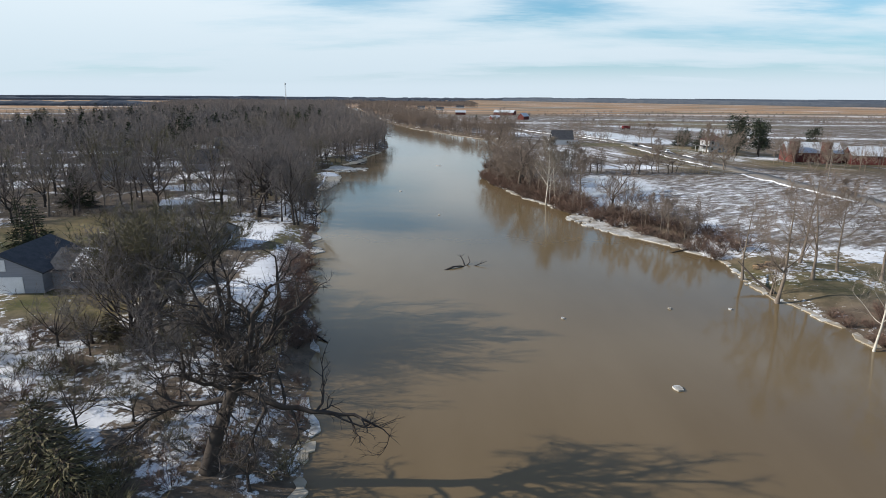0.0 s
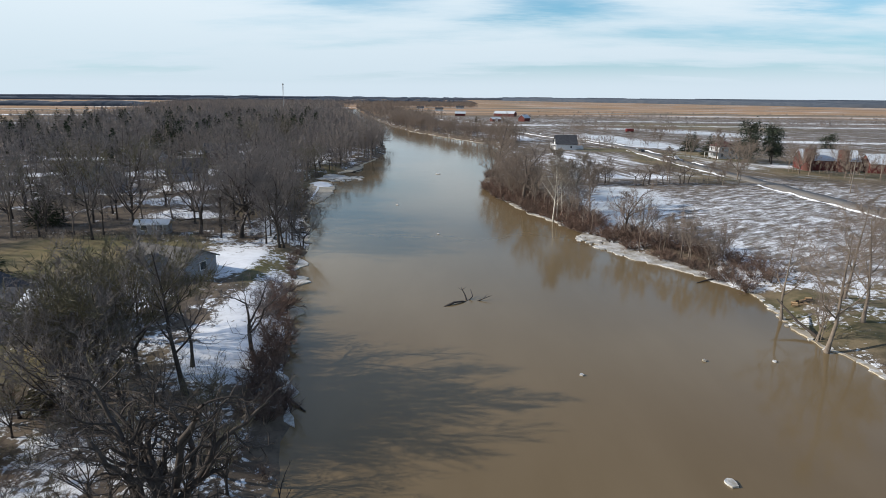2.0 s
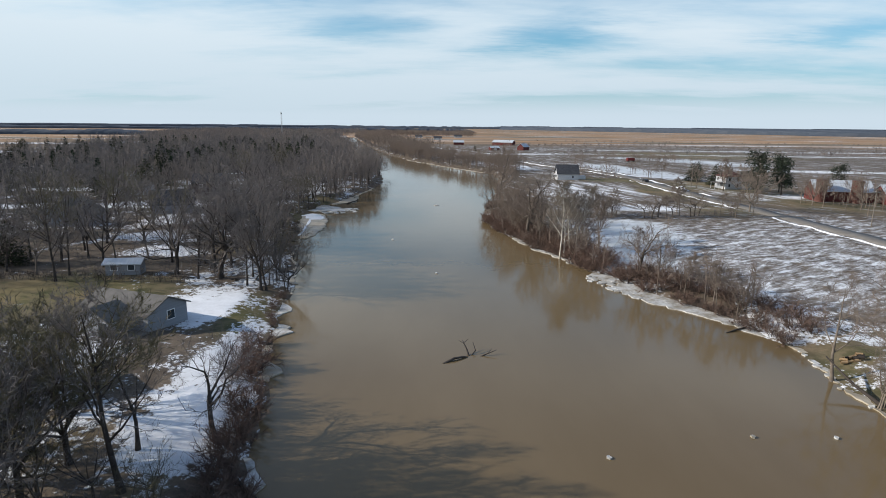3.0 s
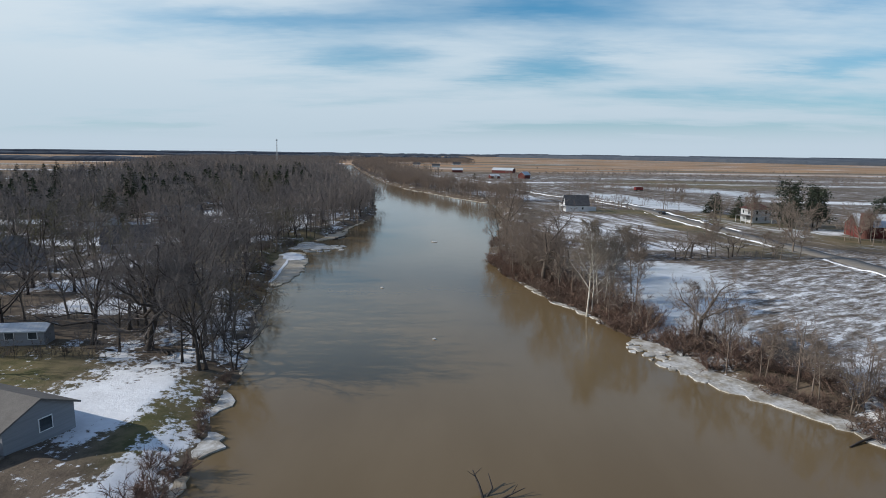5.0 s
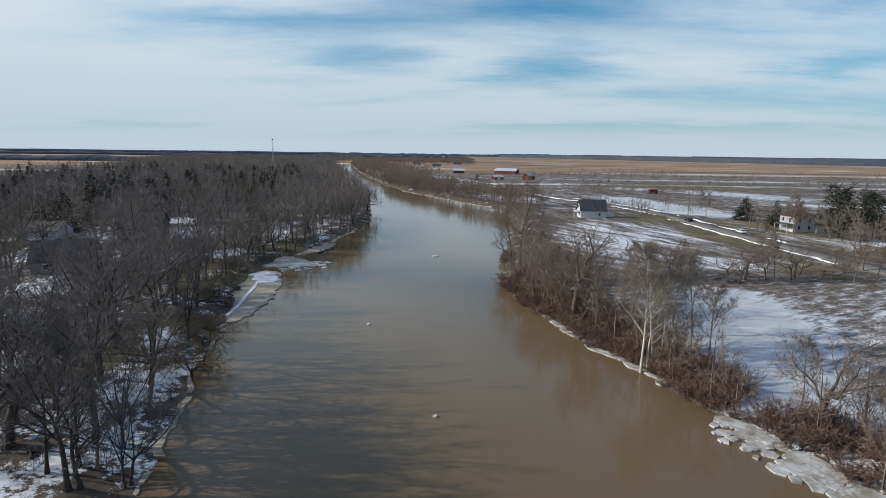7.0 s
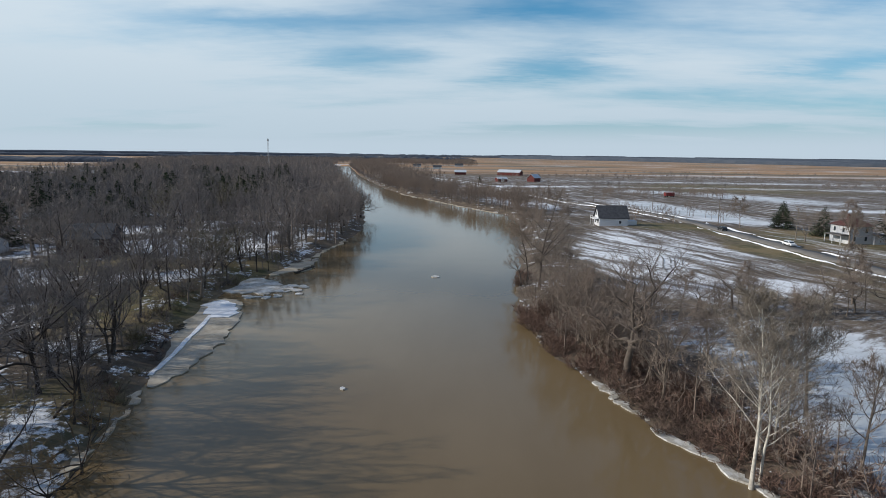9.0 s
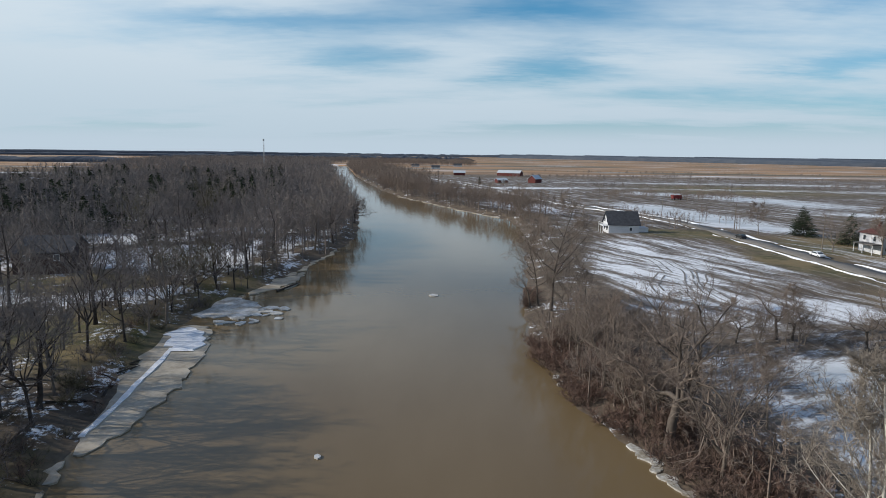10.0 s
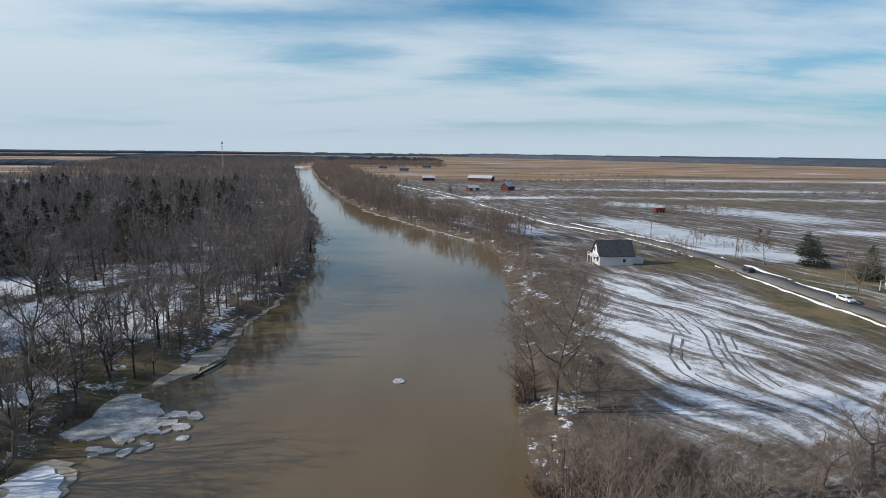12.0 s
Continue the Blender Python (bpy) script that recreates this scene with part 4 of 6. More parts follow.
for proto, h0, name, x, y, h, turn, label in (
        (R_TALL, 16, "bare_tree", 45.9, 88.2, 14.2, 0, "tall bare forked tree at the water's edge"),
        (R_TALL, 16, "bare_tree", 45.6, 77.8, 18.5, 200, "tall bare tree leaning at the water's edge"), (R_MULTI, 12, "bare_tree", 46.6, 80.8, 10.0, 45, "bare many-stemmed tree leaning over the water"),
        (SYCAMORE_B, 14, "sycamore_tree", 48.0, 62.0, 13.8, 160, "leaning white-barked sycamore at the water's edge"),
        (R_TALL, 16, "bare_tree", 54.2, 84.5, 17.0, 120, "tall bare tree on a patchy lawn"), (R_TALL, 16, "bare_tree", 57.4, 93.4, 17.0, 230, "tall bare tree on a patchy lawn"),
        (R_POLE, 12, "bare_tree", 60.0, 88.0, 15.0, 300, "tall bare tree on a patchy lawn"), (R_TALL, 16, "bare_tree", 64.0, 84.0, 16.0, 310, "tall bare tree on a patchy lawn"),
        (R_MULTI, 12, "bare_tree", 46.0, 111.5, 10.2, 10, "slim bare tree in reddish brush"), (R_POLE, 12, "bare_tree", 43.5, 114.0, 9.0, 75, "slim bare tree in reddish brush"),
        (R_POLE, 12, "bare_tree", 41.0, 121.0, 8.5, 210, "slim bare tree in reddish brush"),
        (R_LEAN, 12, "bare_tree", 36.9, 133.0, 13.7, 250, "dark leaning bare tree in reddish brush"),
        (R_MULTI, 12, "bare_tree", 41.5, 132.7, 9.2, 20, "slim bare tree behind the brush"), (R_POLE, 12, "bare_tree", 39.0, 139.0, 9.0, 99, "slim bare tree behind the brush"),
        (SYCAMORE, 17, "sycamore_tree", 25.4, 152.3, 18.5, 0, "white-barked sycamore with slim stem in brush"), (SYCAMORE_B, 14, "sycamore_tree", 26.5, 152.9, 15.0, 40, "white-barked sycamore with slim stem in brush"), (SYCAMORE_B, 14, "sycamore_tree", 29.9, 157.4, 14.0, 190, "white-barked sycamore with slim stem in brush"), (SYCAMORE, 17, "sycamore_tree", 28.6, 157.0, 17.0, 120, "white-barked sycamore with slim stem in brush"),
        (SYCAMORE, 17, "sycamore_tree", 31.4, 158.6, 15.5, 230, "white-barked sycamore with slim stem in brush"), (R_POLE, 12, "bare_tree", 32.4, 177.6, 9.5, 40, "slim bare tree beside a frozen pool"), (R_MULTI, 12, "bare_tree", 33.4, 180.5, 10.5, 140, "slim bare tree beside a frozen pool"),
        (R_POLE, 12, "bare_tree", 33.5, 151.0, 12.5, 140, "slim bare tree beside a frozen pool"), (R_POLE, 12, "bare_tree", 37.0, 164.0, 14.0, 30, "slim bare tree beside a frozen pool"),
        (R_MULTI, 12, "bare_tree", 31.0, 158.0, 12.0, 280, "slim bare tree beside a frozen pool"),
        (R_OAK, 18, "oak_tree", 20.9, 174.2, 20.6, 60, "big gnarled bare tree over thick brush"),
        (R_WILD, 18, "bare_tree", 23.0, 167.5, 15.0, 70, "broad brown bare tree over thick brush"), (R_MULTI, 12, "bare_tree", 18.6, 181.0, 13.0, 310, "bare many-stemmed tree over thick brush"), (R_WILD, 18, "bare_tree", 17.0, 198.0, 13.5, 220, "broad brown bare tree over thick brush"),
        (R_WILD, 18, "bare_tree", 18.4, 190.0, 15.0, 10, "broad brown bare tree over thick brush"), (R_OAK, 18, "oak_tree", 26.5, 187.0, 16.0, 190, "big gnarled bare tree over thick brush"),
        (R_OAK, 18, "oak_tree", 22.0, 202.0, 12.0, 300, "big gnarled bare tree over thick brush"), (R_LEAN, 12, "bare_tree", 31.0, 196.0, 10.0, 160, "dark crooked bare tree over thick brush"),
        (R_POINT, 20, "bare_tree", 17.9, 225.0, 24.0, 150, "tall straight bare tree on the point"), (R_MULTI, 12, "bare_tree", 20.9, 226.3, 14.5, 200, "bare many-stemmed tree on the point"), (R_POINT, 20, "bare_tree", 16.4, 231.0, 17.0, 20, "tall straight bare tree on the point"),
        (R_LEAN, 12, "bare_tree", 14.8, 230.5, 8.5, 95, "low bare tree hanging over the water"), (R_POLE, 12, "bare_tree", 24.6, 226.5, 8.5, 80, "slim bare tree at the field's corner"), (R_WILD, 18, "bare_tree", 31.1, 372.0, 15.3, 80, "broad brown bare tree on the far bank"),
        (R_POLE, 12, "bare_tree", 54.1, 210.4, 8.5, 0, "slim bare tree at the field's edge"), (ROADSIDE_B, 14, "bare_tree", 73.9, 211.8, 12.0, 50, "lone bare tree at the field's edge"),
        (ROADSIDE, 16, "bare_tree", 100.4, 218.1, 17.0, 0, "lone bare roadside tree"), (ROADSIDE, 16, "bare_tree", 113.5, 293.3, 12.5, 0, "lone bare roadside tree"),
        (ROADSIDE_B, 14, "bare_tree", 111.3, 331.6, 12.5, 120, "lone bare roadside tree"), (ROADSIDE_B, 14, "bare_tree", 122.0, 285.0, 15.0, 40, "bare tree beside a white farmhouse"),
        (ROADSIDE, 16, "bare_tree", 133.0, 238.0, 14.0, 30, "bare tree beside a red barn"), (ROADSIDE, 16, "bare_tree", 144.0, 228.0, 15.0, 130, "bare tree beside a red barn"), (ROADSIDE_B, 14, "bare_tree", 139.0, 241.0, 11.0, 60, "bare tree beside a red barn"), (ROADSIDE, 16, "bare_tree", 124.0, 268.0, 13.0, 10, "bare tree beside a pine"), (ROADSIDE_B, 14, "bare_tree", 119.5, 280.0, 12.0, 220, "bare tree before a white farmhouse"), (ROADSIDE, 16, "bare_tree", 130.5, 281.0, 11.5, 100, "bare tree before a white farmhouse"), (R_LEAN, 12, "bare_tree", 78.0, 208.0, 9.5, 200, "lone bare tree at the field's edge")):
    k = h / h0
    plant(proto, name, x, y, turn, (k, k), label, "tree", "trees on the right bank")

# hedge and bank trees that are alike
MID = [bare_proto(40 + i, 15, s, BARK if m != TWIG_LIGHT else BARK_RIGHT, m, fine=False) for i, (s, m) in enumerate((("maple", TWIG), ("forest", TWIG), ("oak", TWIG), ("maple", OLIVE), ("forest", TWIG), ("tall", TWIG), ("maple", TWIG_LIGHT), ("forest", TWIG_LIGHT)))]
CLEAR = [(-62, 114, 24, 11), (-36, 112, 11, 8), (-58, 76, 16, 12), (-74, 271, 19, 13), (-66, 205, 9, 8), (-82, 242, 11, 8), (-42, 102, 12, 10), (-130, 215, 36, 5), (-88, 250, 12, 10),
         (-100, 180, 12, 10), (-62, 285, 8, 12), (-84, 205, 12, 10), (-120, 250, 14, 10), (-57, 131, 5, 4), (-110, 300, 18, 9), (-96, 226, 14, 7), (-140, 350, 22, 9), (-75, 190, 10, 6), (-72, 165, 9, 5), (-60, 148, 8, 4), (-70, 325, 12, 7), (-160, 265, 16, 6)]
rng = np.random.default_rng(5)
taken = []


def is_clear(x, y):
    return any(((x - cx) / ra) ** 2 + ((y - cy) / rb) ** 2 < 1 for cx, cy, ra, rb in CLEAR)


def spread(count, area, gap, ok):
    """Places at least a gap apart, drawn at random in an area."""
    out, tries = [], 0
    while len(out) < count and tries < count * 60:
        tries += 1
        x, y = rng.uniform(area[0], area[1]), rng.uniform(area[2], area[3])
        if ok(x, y) and all((x - a) ** 2 + (y - b) ** 2 > gap * gap for a, b in taken):
            taken.append((x, y)), out.append((x, y))
    return out


def in_left_woods(x, y):
    d = left_bank(y) - x
    return 2.0 < d < 75 and not is_clear(x, y)


for x, y in spread(11, (-50, -29, 123, 210), 3.6, lambda x, y: 1.6 < left_bank(y) - x < 9):
    k = rng.uniform(0.6, 0.95)
    plant(MID[rng.integers(len(MID))], "bare_tree", x, y, rng.uniform(0, 360), (k * 0.9, k), "tall bare tree at the edge of the river", "tree", "woodland trees")
for x, y in spread(28, (-125, -44, 122, 142), 4.2, lambda x, y: not (-62 < x < -52 and y < 134)):
    k = rng.uniform(0.75, 1.15)
    plant(MID[rng.integers(len(MID))], "bare_tree", x, y, rng.uniform(0, 360), (k, k), "tall bare tree at the lawn's wooded edge", "tree", "woodland trees")
for x, y in spread(26, (-72, -34, 160, 262), 3.6, lambda x, y: 2 < left_bank(y) - x < 24):
    k = rng.uniform(0.5, 0.95)
    plant(MID[rng.integers(len(MID))], "bare_tree", x, y, rng.uniform(0, 360), (k, k), "bare tree in brush along the wooded bank", "tree", "woodland trees")
for x, y in spread(108, (-125, -30, 134, 345), 5.4, in_left_woods):
    k = rng.uniform(0.7, 1.25)
    plant(MID[rng.integers(len(MID))], "bare_tree", x, y, rng.uniform(0, 360), (k * 1.12, k), "bare grey-brown woodland tree among patchy snow", "tree", "woodland trees")
for x, y in spread(16, (-120, -45, 92, 124), 6.0, lambda x, y: x < -82 and not is_clear(x, y)):
    k = rng.uniform(0.7, 1.0)
    plant(MID[rng.integers(len(MID))], "bare_tree", x, y, rng.uniform(0, 360), (k, k), "bare grey-brown woodland tree beside a lawn", "tree", "woodland trees")
# evergreens
SPRUCE = conifer_proto(60, 10, 3.0, NEEDLE)
PINE_P = [conifer_proto(61 + i, 12, 4.6, PINE, 19, 8, True) for i in range(2)]
ROUND = conifer_proto(65, 9, 4.6, NEEDLE, 14, 22)
for proto, h0, x, y, h, w, label in ((SPRUCE, 10, -68, 95, 10.2, 1.0, "dark green spruce on a tan lawn"), (SPRUCE, 10, -72, 97, 9.0, 1.0, "dark green spruce on a tan lawn"), (ROUND, 9, -85, 133.5, 9.5, 0.9, "dark bushy evergreen at the woods' edge"),
                                     (SPRUCE, 10, -90, 293, 9.0, 1.25, "dark green spruce on a snowy lawn"), (SPRUCE, 10, -94, 300, 7.0, 1.1, "dark green spruce on a snowy lawn"),
                                     (ROUND, 9, 125.2, 328, 10, 1.0, "round dark evergreen beside the road"), (ROUND, 9, 136, 347, 9.5, 0.9, "round dark evergreen behind a field"), (ROUND, 9, 128, 308, 11, 0.8, "dark evergreen beside a farmhouse"),
                                     (PINE_P[0], 12, 132, 276, 18, 1.1, "tall pine beside a farmhouse"), (PINE_P[1], 12, 138, 268, 16.5, 1.0, "tall pine beside a barn"), (PINE_P[0], 12, 143, 279, 15, 1.0, "tall pine beside a barn"), (PINE_P[1], 12, 128, 268, 12, 1.0, "pine beside a farmhouse"),
                                     (PINE_P[1], 12, 160, 268, 13, 1.0, "pine behind a barn"), (ROUND, 9, -118, 512, 17, 1.0, "rounded dark pine above the woods"), (ROUND, 9, 28, 655, 7, 0.6, "small dark evergreen by farm buildings")):
    k = h / h0
    plant(proto, "evergreen_tree", x, y, rng.uniform(0, 360), (k * w, k), label, "evergreen", "evergreens")
for x, y in spread(50, (-330, -85, 230, 640), 7.0, lambda x, y: x < left_bank(y) - 40):
    k = rng.uniform(1.35, 2.1)
    plant(SPRUCE if rng.uniform() < 0.4 else ROUND, "evergreen_tree", x, y, rng.uniform(0, 360), (k * 0.85, k), "dark evergreen standing in bare woods", "evergreen", "evergreens")

# low thicket round the inlet
for x, y in spread(18, (-72, -44, 222, 258), 2.6, lambda x, y: 1.5 < left_bank(y) - x < 26):
    k = rng.uniform(0.4, 0.65)
    plant(MID[rng.choice((0, 1, 3, 4))], "bare_tree", x, y, rng.uniform(0, 360), (k * 1.15, k), "small bare tree in a thicket by the inlet", "tree", "woodland trees")
# the hedge across the field
for x, y in spread(30, (17, 96, 198, 212), 2.0, lambda x, y: abs(y - 204 - 0.09 * (x - 50)) < 3.5 and x - right_bank(y) > 3):
    k = rng.uniform(0.5, 0.85)
    plant((R_MULTI, R_POLE, R_LEAN)[rng.integers(3)], "bare_tree", x, y, rng.uniform(0, 360), (k * 1.2, k), "bare greyish hedge tree between two snowy fields", "tree", "hedge trees")

# shrubs and brush
SHRUB = [shrub_proto(70 + i, 3.2, BRUSH, 20, 24, 0.055) for i in range(4)]
SHRUB_GREY = [shrub_proto(76 + i, 2.8, m, 18, 20, 0.036) for i, m in enumerate((TWIG, OLIVE, BRUSH))]
for x, y in spread(70, (12, 60, 100, 246), 0.9, lambda x, y: not 209 < y < 224 and -0.1 < x - right_bank(y) < 1.6):
    k = rng.uniform(0.45, 0.9)
    plant(SHRUB[rng.integers(4)], "shrub", x, y, rng.uniform(0, 360), (k * 1.3, k), "leafless reddish-brown shrub overhanging the water", "shrub", "bank brush")
for x, y in spread(120, (12, 60, 100, 208), 1.25, lambda x, y: 1.2 < x - right_bank(y) < (7.5 if y < 165 else 10)):
    k = rng.uniform(0.6, 1.2)
    plant(SHRUB[rng.integers(4)], "shrub", x, y, rng.uniform(0, 360), (k * 1.15, k), "leafless reddish-brown shrub in bank thicket", "shrub", "bank brush")
for x, y in spread(14, (-30, -25, 104, 121), 0.7, lambda x, y: 0.6 < left_bank(y) - x < 1.9):
    k = rng.uniform(0.25, 0.4)
    plant(SHRUB[rng.integers(4)], "shrub", x, y, rng.uniform(0, 360), (k * 1.3, k), "low reddish shrub on the snowy bank", "shrub", "bank brush")
for x, y in spread(24, (48, 60, 40, 72), 1.4, lambda x, y: 0.6 < x - right_bank(y) < 7):
    k = rng.uniform(0.35, 0.6)
    plant(SHRUB[rng.integers(4)], "shrub", x, y, rng.uniform(0, 360), (k * 1.4, k), "low leafless reddish-brown shrub on the bank", "shrub", "bank brush")
for x, y in spread(30, (-30, -10, 60, 98), 1.1, lambda x, y: 0.4 < left_bank(y) - x < 3.8):
    k = rng.uniform(0.6, 1.0)
    plant(SHRUB[rng.integers(4)], "shrub", x, y, rng.uniform(0, 360), (k * 1.2, k), "leafless reddish-brown shrub on the yard bank", "shrub", "bank brush")
for x, y in spread(80, (-52, -10, 30, 62), 1.4, lambda x, y: 0.6 < left_bank(y) - x < 32 and not is_clear(x, y) and not (y > 54 and -29 < x < -19)):
    k = rng.uniform(0.5, 1.05)
    plant(SHRUB_GREY[rng.integers(3)], "shrub", x, y, rng.uniform(0, 360), (k * 1.2, k), "leafless brown shrub on the wooded bank", "shrub", "bank brush")
for x, y in spread(34, (-48, -13, 30, 62), 2.6, lambda x, y: 1.5 < left_bank(y) - x < 34 and not is_clear(x, y) and (x + 16.6) ** 2 + (y - 38) ** 2 > 16):
    k = rng.uniform(0.3, 0.5)
    plant(MID[rng.choice((0, 3, 2))], "bare_tree", x, y, rng.uniform(0, 360), (k * 1.1, k), "small bare tree in tangled brush and snow", "tree", "bank saplings")
CEDARS = ((-27.5, 35.5, 1.25), (-24.5, 33.5, 1.0), (-30.5, 39.5, 1.0), (-36.5, 60.0, 0.7), (-32.5, 58.5, 0.6))
CEDAR = conifer_proto(80, 5, 3.2, OLIVE, 11, 18)
for x, y, k in CEDARS:
    plant(CEDAR, "juniper_shrub", x, y, 40 * k, (k * 1.1, k * 0.85), "dense olive-green juniper tangled with vines", "shrub", "junipers")


# ---- far woods ----
def simple_tree(seed, h, n_limb, n_twig, width):
    r = np.random.default_rng(seed)
    pieces = [tube(np.array([[0, 0, -0.3], [0.1, 0, h * 0.4], [0, 0.2, h * 0.85]]), [h * 0.016, h * 0.012, h * 0.003], 3)]
    st, wy, ln = [], [], []
    wide, tall = r.uniform(0.3, 0.46) * h, r.uniform(0.42, 0.5) * h
    for i in range(n_limb):
        a, e = i * 2.4 + r.uniform(-0.4, 0.4), math.asin(min(0.98, (i + 0.5) / n_limb * 1.05))
        root = np.array([0, 0, h * r.uniform(0.22, 0.45)])
        k = r.uniform(0.8, 1.06)
        tip = np.array([math.cos(a) * math.cos(e) * wide * k, math.sin(a) * math.cos(e) * wide * k, h * 0.5 + tall * math.sin(e) * k])
        mid = (root + tip) / 2 + np.array([math.cos(a), math.sin(a), -0.4]) * wide * 0.15
        for b0, b1 in ((root, mid), (mid, tip)):
            v = b1 - b0
            st.append(b0), wy.append(v / np.linalg.norm(v)), ln.append(np.linalg.norm(v) * 1.15)
        for k in range(n_twig):
            u = r.uniform(0.0, 1.0) ** 0.6
            st.append(mid * (1 - u) + tip * u + r.normal(size=3) * h * 0.02)
            d = (tip - root) / np.linalg.norm(tip - root) + r.normal(size=3) * 0.75
            wy.append(d / np.linalg.norm(d)), ln.append(h * r.uniform(0.06, 0.14))
    pieces.append(slivers(r, np.array(st), np.array(wy), ln, np.full(len(ln), width)))
    return join(pieces)


def scatter_stuff(name, kinds, spots, mat, label):
    """Many small trees joined into one sheet of woodland."""
    pieces = []
    for x, y, k in spots:
        V, F = kinds[rng.integers(len(kinds))]
        a = rng.uniform(0, 6.283)
        c, s = math.cos(a) * k, math.sin(a) * k
        W = np.empty_like(V)
        W[:, 0], W[:, 1], W[:, 2] = V[:, 0] * c - V[:, 1] * s + x, V[:, 0] * s + V[:, 1] * c + y, V[:, 2] * k + at_ground(x, y)
        pieces.append((W, F))
    tagged(new(name, mesh_np(name, *join(pieces), mat)), label, "woods", kind="stuff")


def far_spots(count, area, ok, low, high):
    out = []
    while len(out) < count:
        x, y = rng.uniform(area[0], area[1]), rng.uniform(area[2], area[3])
        if ok(x, y):
            out.append((x, y, rng.uniform(low, high)))
    return out


BANK_WOOD = [simple_tree(120 + i, 14, 10, 34, 0.10) for i in range(5)]
NEAR_WOOD = [simple_tree(90 + i, 14, 9, 25, 0.14) for i in range(5)]
FAR_WOOD = [simple_tree(100 + i, 14, 6, 9, 0.38) for i in range(5)]
LOW = [simple_tree(140 + i, 3.0, 7, 16, 0.05) for i in range(4)]
scatter_stuff("undergrowth", LOW, far_spots(230, (-90, -28, 122, 330), lambda x, y: 0.8 < left_bank(y) - x < 30 and not is_clear(x, y), 0.5, 1.2) + far_spots(230, (-100, -28, 122, 170), lambda x, y: 0.8 < left_bank(y) - x, 0.4, 1.0) + far_spots(120, (-76, -42, 205, 262), lambda x, y: 0.8 < left_bank(y) - x < 26, 0.4, 1.0), TWIG, "leafless grey-brown undergrowth beneath woodland trees")
scatter_stuff("brush_windrow", LOW, [(rng.uniform(-84, -46), 122.5 + rng.normal() * 0.7, rng.uniform(0.3, 0.6)) for _ in range(110)], BARK, "dark windrow of cut brush along the lawn")
scatter_stuff("shore_woods", BANK_WOOD, far_spots(135, (-125, -30, 248, 350), lambda x, y: 1.5 < left_bank(y) - x < 78 and not is_clear(x, y), 0.55, 1.1) + far_spots(40, (-60, -30, 250, 400), lambda x, y: 1.2 < left_bank(y) - x < 8, 0.7, 1.1), WOODS, "bare grey-brown trees along the wooded shore")
scatter_stuff("woods", NEAR_WOOD, far_spots(1080, (-260, -30, 126, 640), lambda x, y: left_bank(y) - x > (78 if y < 345 else 3) and not is_clear(x, y) and x > -130 - 0.35 * y, 0.55, 1.3), WOODS, "dense grey-brown bare woodland beyond the bank")
scatter_stuff("far_woods", FAR_WOOD, far_spots(3600, (-700, -60, 600, 1900), lambda x, y: left_bank(min(y, 1340)) - x > 3 and x > -150 - 0.35 * y, 0.5, 1.2), WOODS, "far bare woodland along the river bend")
scatter_stuff("right_woods", FAR_WOOD, far_spots(1700, (-300, 60, 430, 1700), lambda x, y: 2 < x - right_bank(min(y, 1330)) < (26 if y < 640 else 60) and y > 540 or (x > right_bank(min(y, 1330)) + 2 and y > 1350), 0.55, 1.1), WOODS_RIGHT, "bare trees lining the far river bank")
bank = far_spots(330, (-60, 60, 384, 640), lambda x, y: 1.2 < x - right_bank(y) < 24, 0.45, 0.95) + far_spots(26, (10, 60, 300, 384), lambda x, y: 1.0 < x - right_bank(y) < 9, 0.3, 0.75)
bank += far_spots(46, (12, 60, 104, 240), lambda x, y: y < 206 and 1.2 < x - right_bank(y) < (6 if y < 165 else 9), 0.3, 0.72)
bank += far_spots(26, (68, 112, 336, 374), lambda x, y: not 90 < x < 106, 0.3, 0.65) + far_spots(130, (95, 190, 474, 528), lambda x, y: True, 0.22, 0.5)
bank += far_spots(60, (20, 60, 470, 640), lambda x, y: x - right_bank(y) > 30, 0.2, 0.5) + far_spots(30, (130, 175, 210, 245), lambda x, y: True, 0.4, 0.8)
scatter_stuff("bank_woods", BANK_WOOD, bank, WOODS_RIGHT, "bare brown trees along the bank and hedges")
def simple_conifer(seed, h, n, width):
    r = np.random.default_rng(seed)
    f = r.uniform(0.12, 1.0, n) ** 1.2
    a = r.uniform(0, 6.283, n)
    d = np.c_[np.cos(a), np.sin(a), r.uniform(-0.35, 0.25, n)]
    start = np.c_[np.zeros(n), np.zeros(n), f * h * 0.95] + d * (1.05 - f)[:, None] * h * 0.08
    V, F = slivers(r, start, d, h * (0.05 + 0.24 * (1.02 - f)) * r.uniform(0.7, 1.2, n), np.full(n, width))
    return join([(V, F), tube(np.array([[0, 0, -0.3], [0, 0, h * 0.5], [0, 0, h]]), [h * 0.018, h * 0.012, 0.03], 4)])


DARK_WOOD = [simple_conifer(150 + i, 13, 230, 0.55) for i in range(4)]
stands = [(-150, 300), (-190, 360), (-120, 420), (-240, 470), (-170, 560), (-300, 620), (-130, 350), (-210, 250), (-95, 390)]
dark_spots = []
for i in range(170):
    x, y = stands[i % 9][0] + rng.normal() * 26, stands[i % 9][1] + rng.normal() * 24
    if x < left_bank(y) - 28:
        dark_spots.append((x, y, rng.uniform(0.75, 1.25)))
scatter_stuff("evergreen_stands", DARK_WOOD, dark_spots, NEEDLE, "dark evergreens scattered through bare woods")
BUSH = [simple_tree(110 + i, 5, 6, 12, 0.2) for i in range(4)]
hedges = far_spots(300, (-230, 40, 386, 1330), lambda x, y: 0.3 < x - right_bank(y) < 6, 0.6, 1.3)
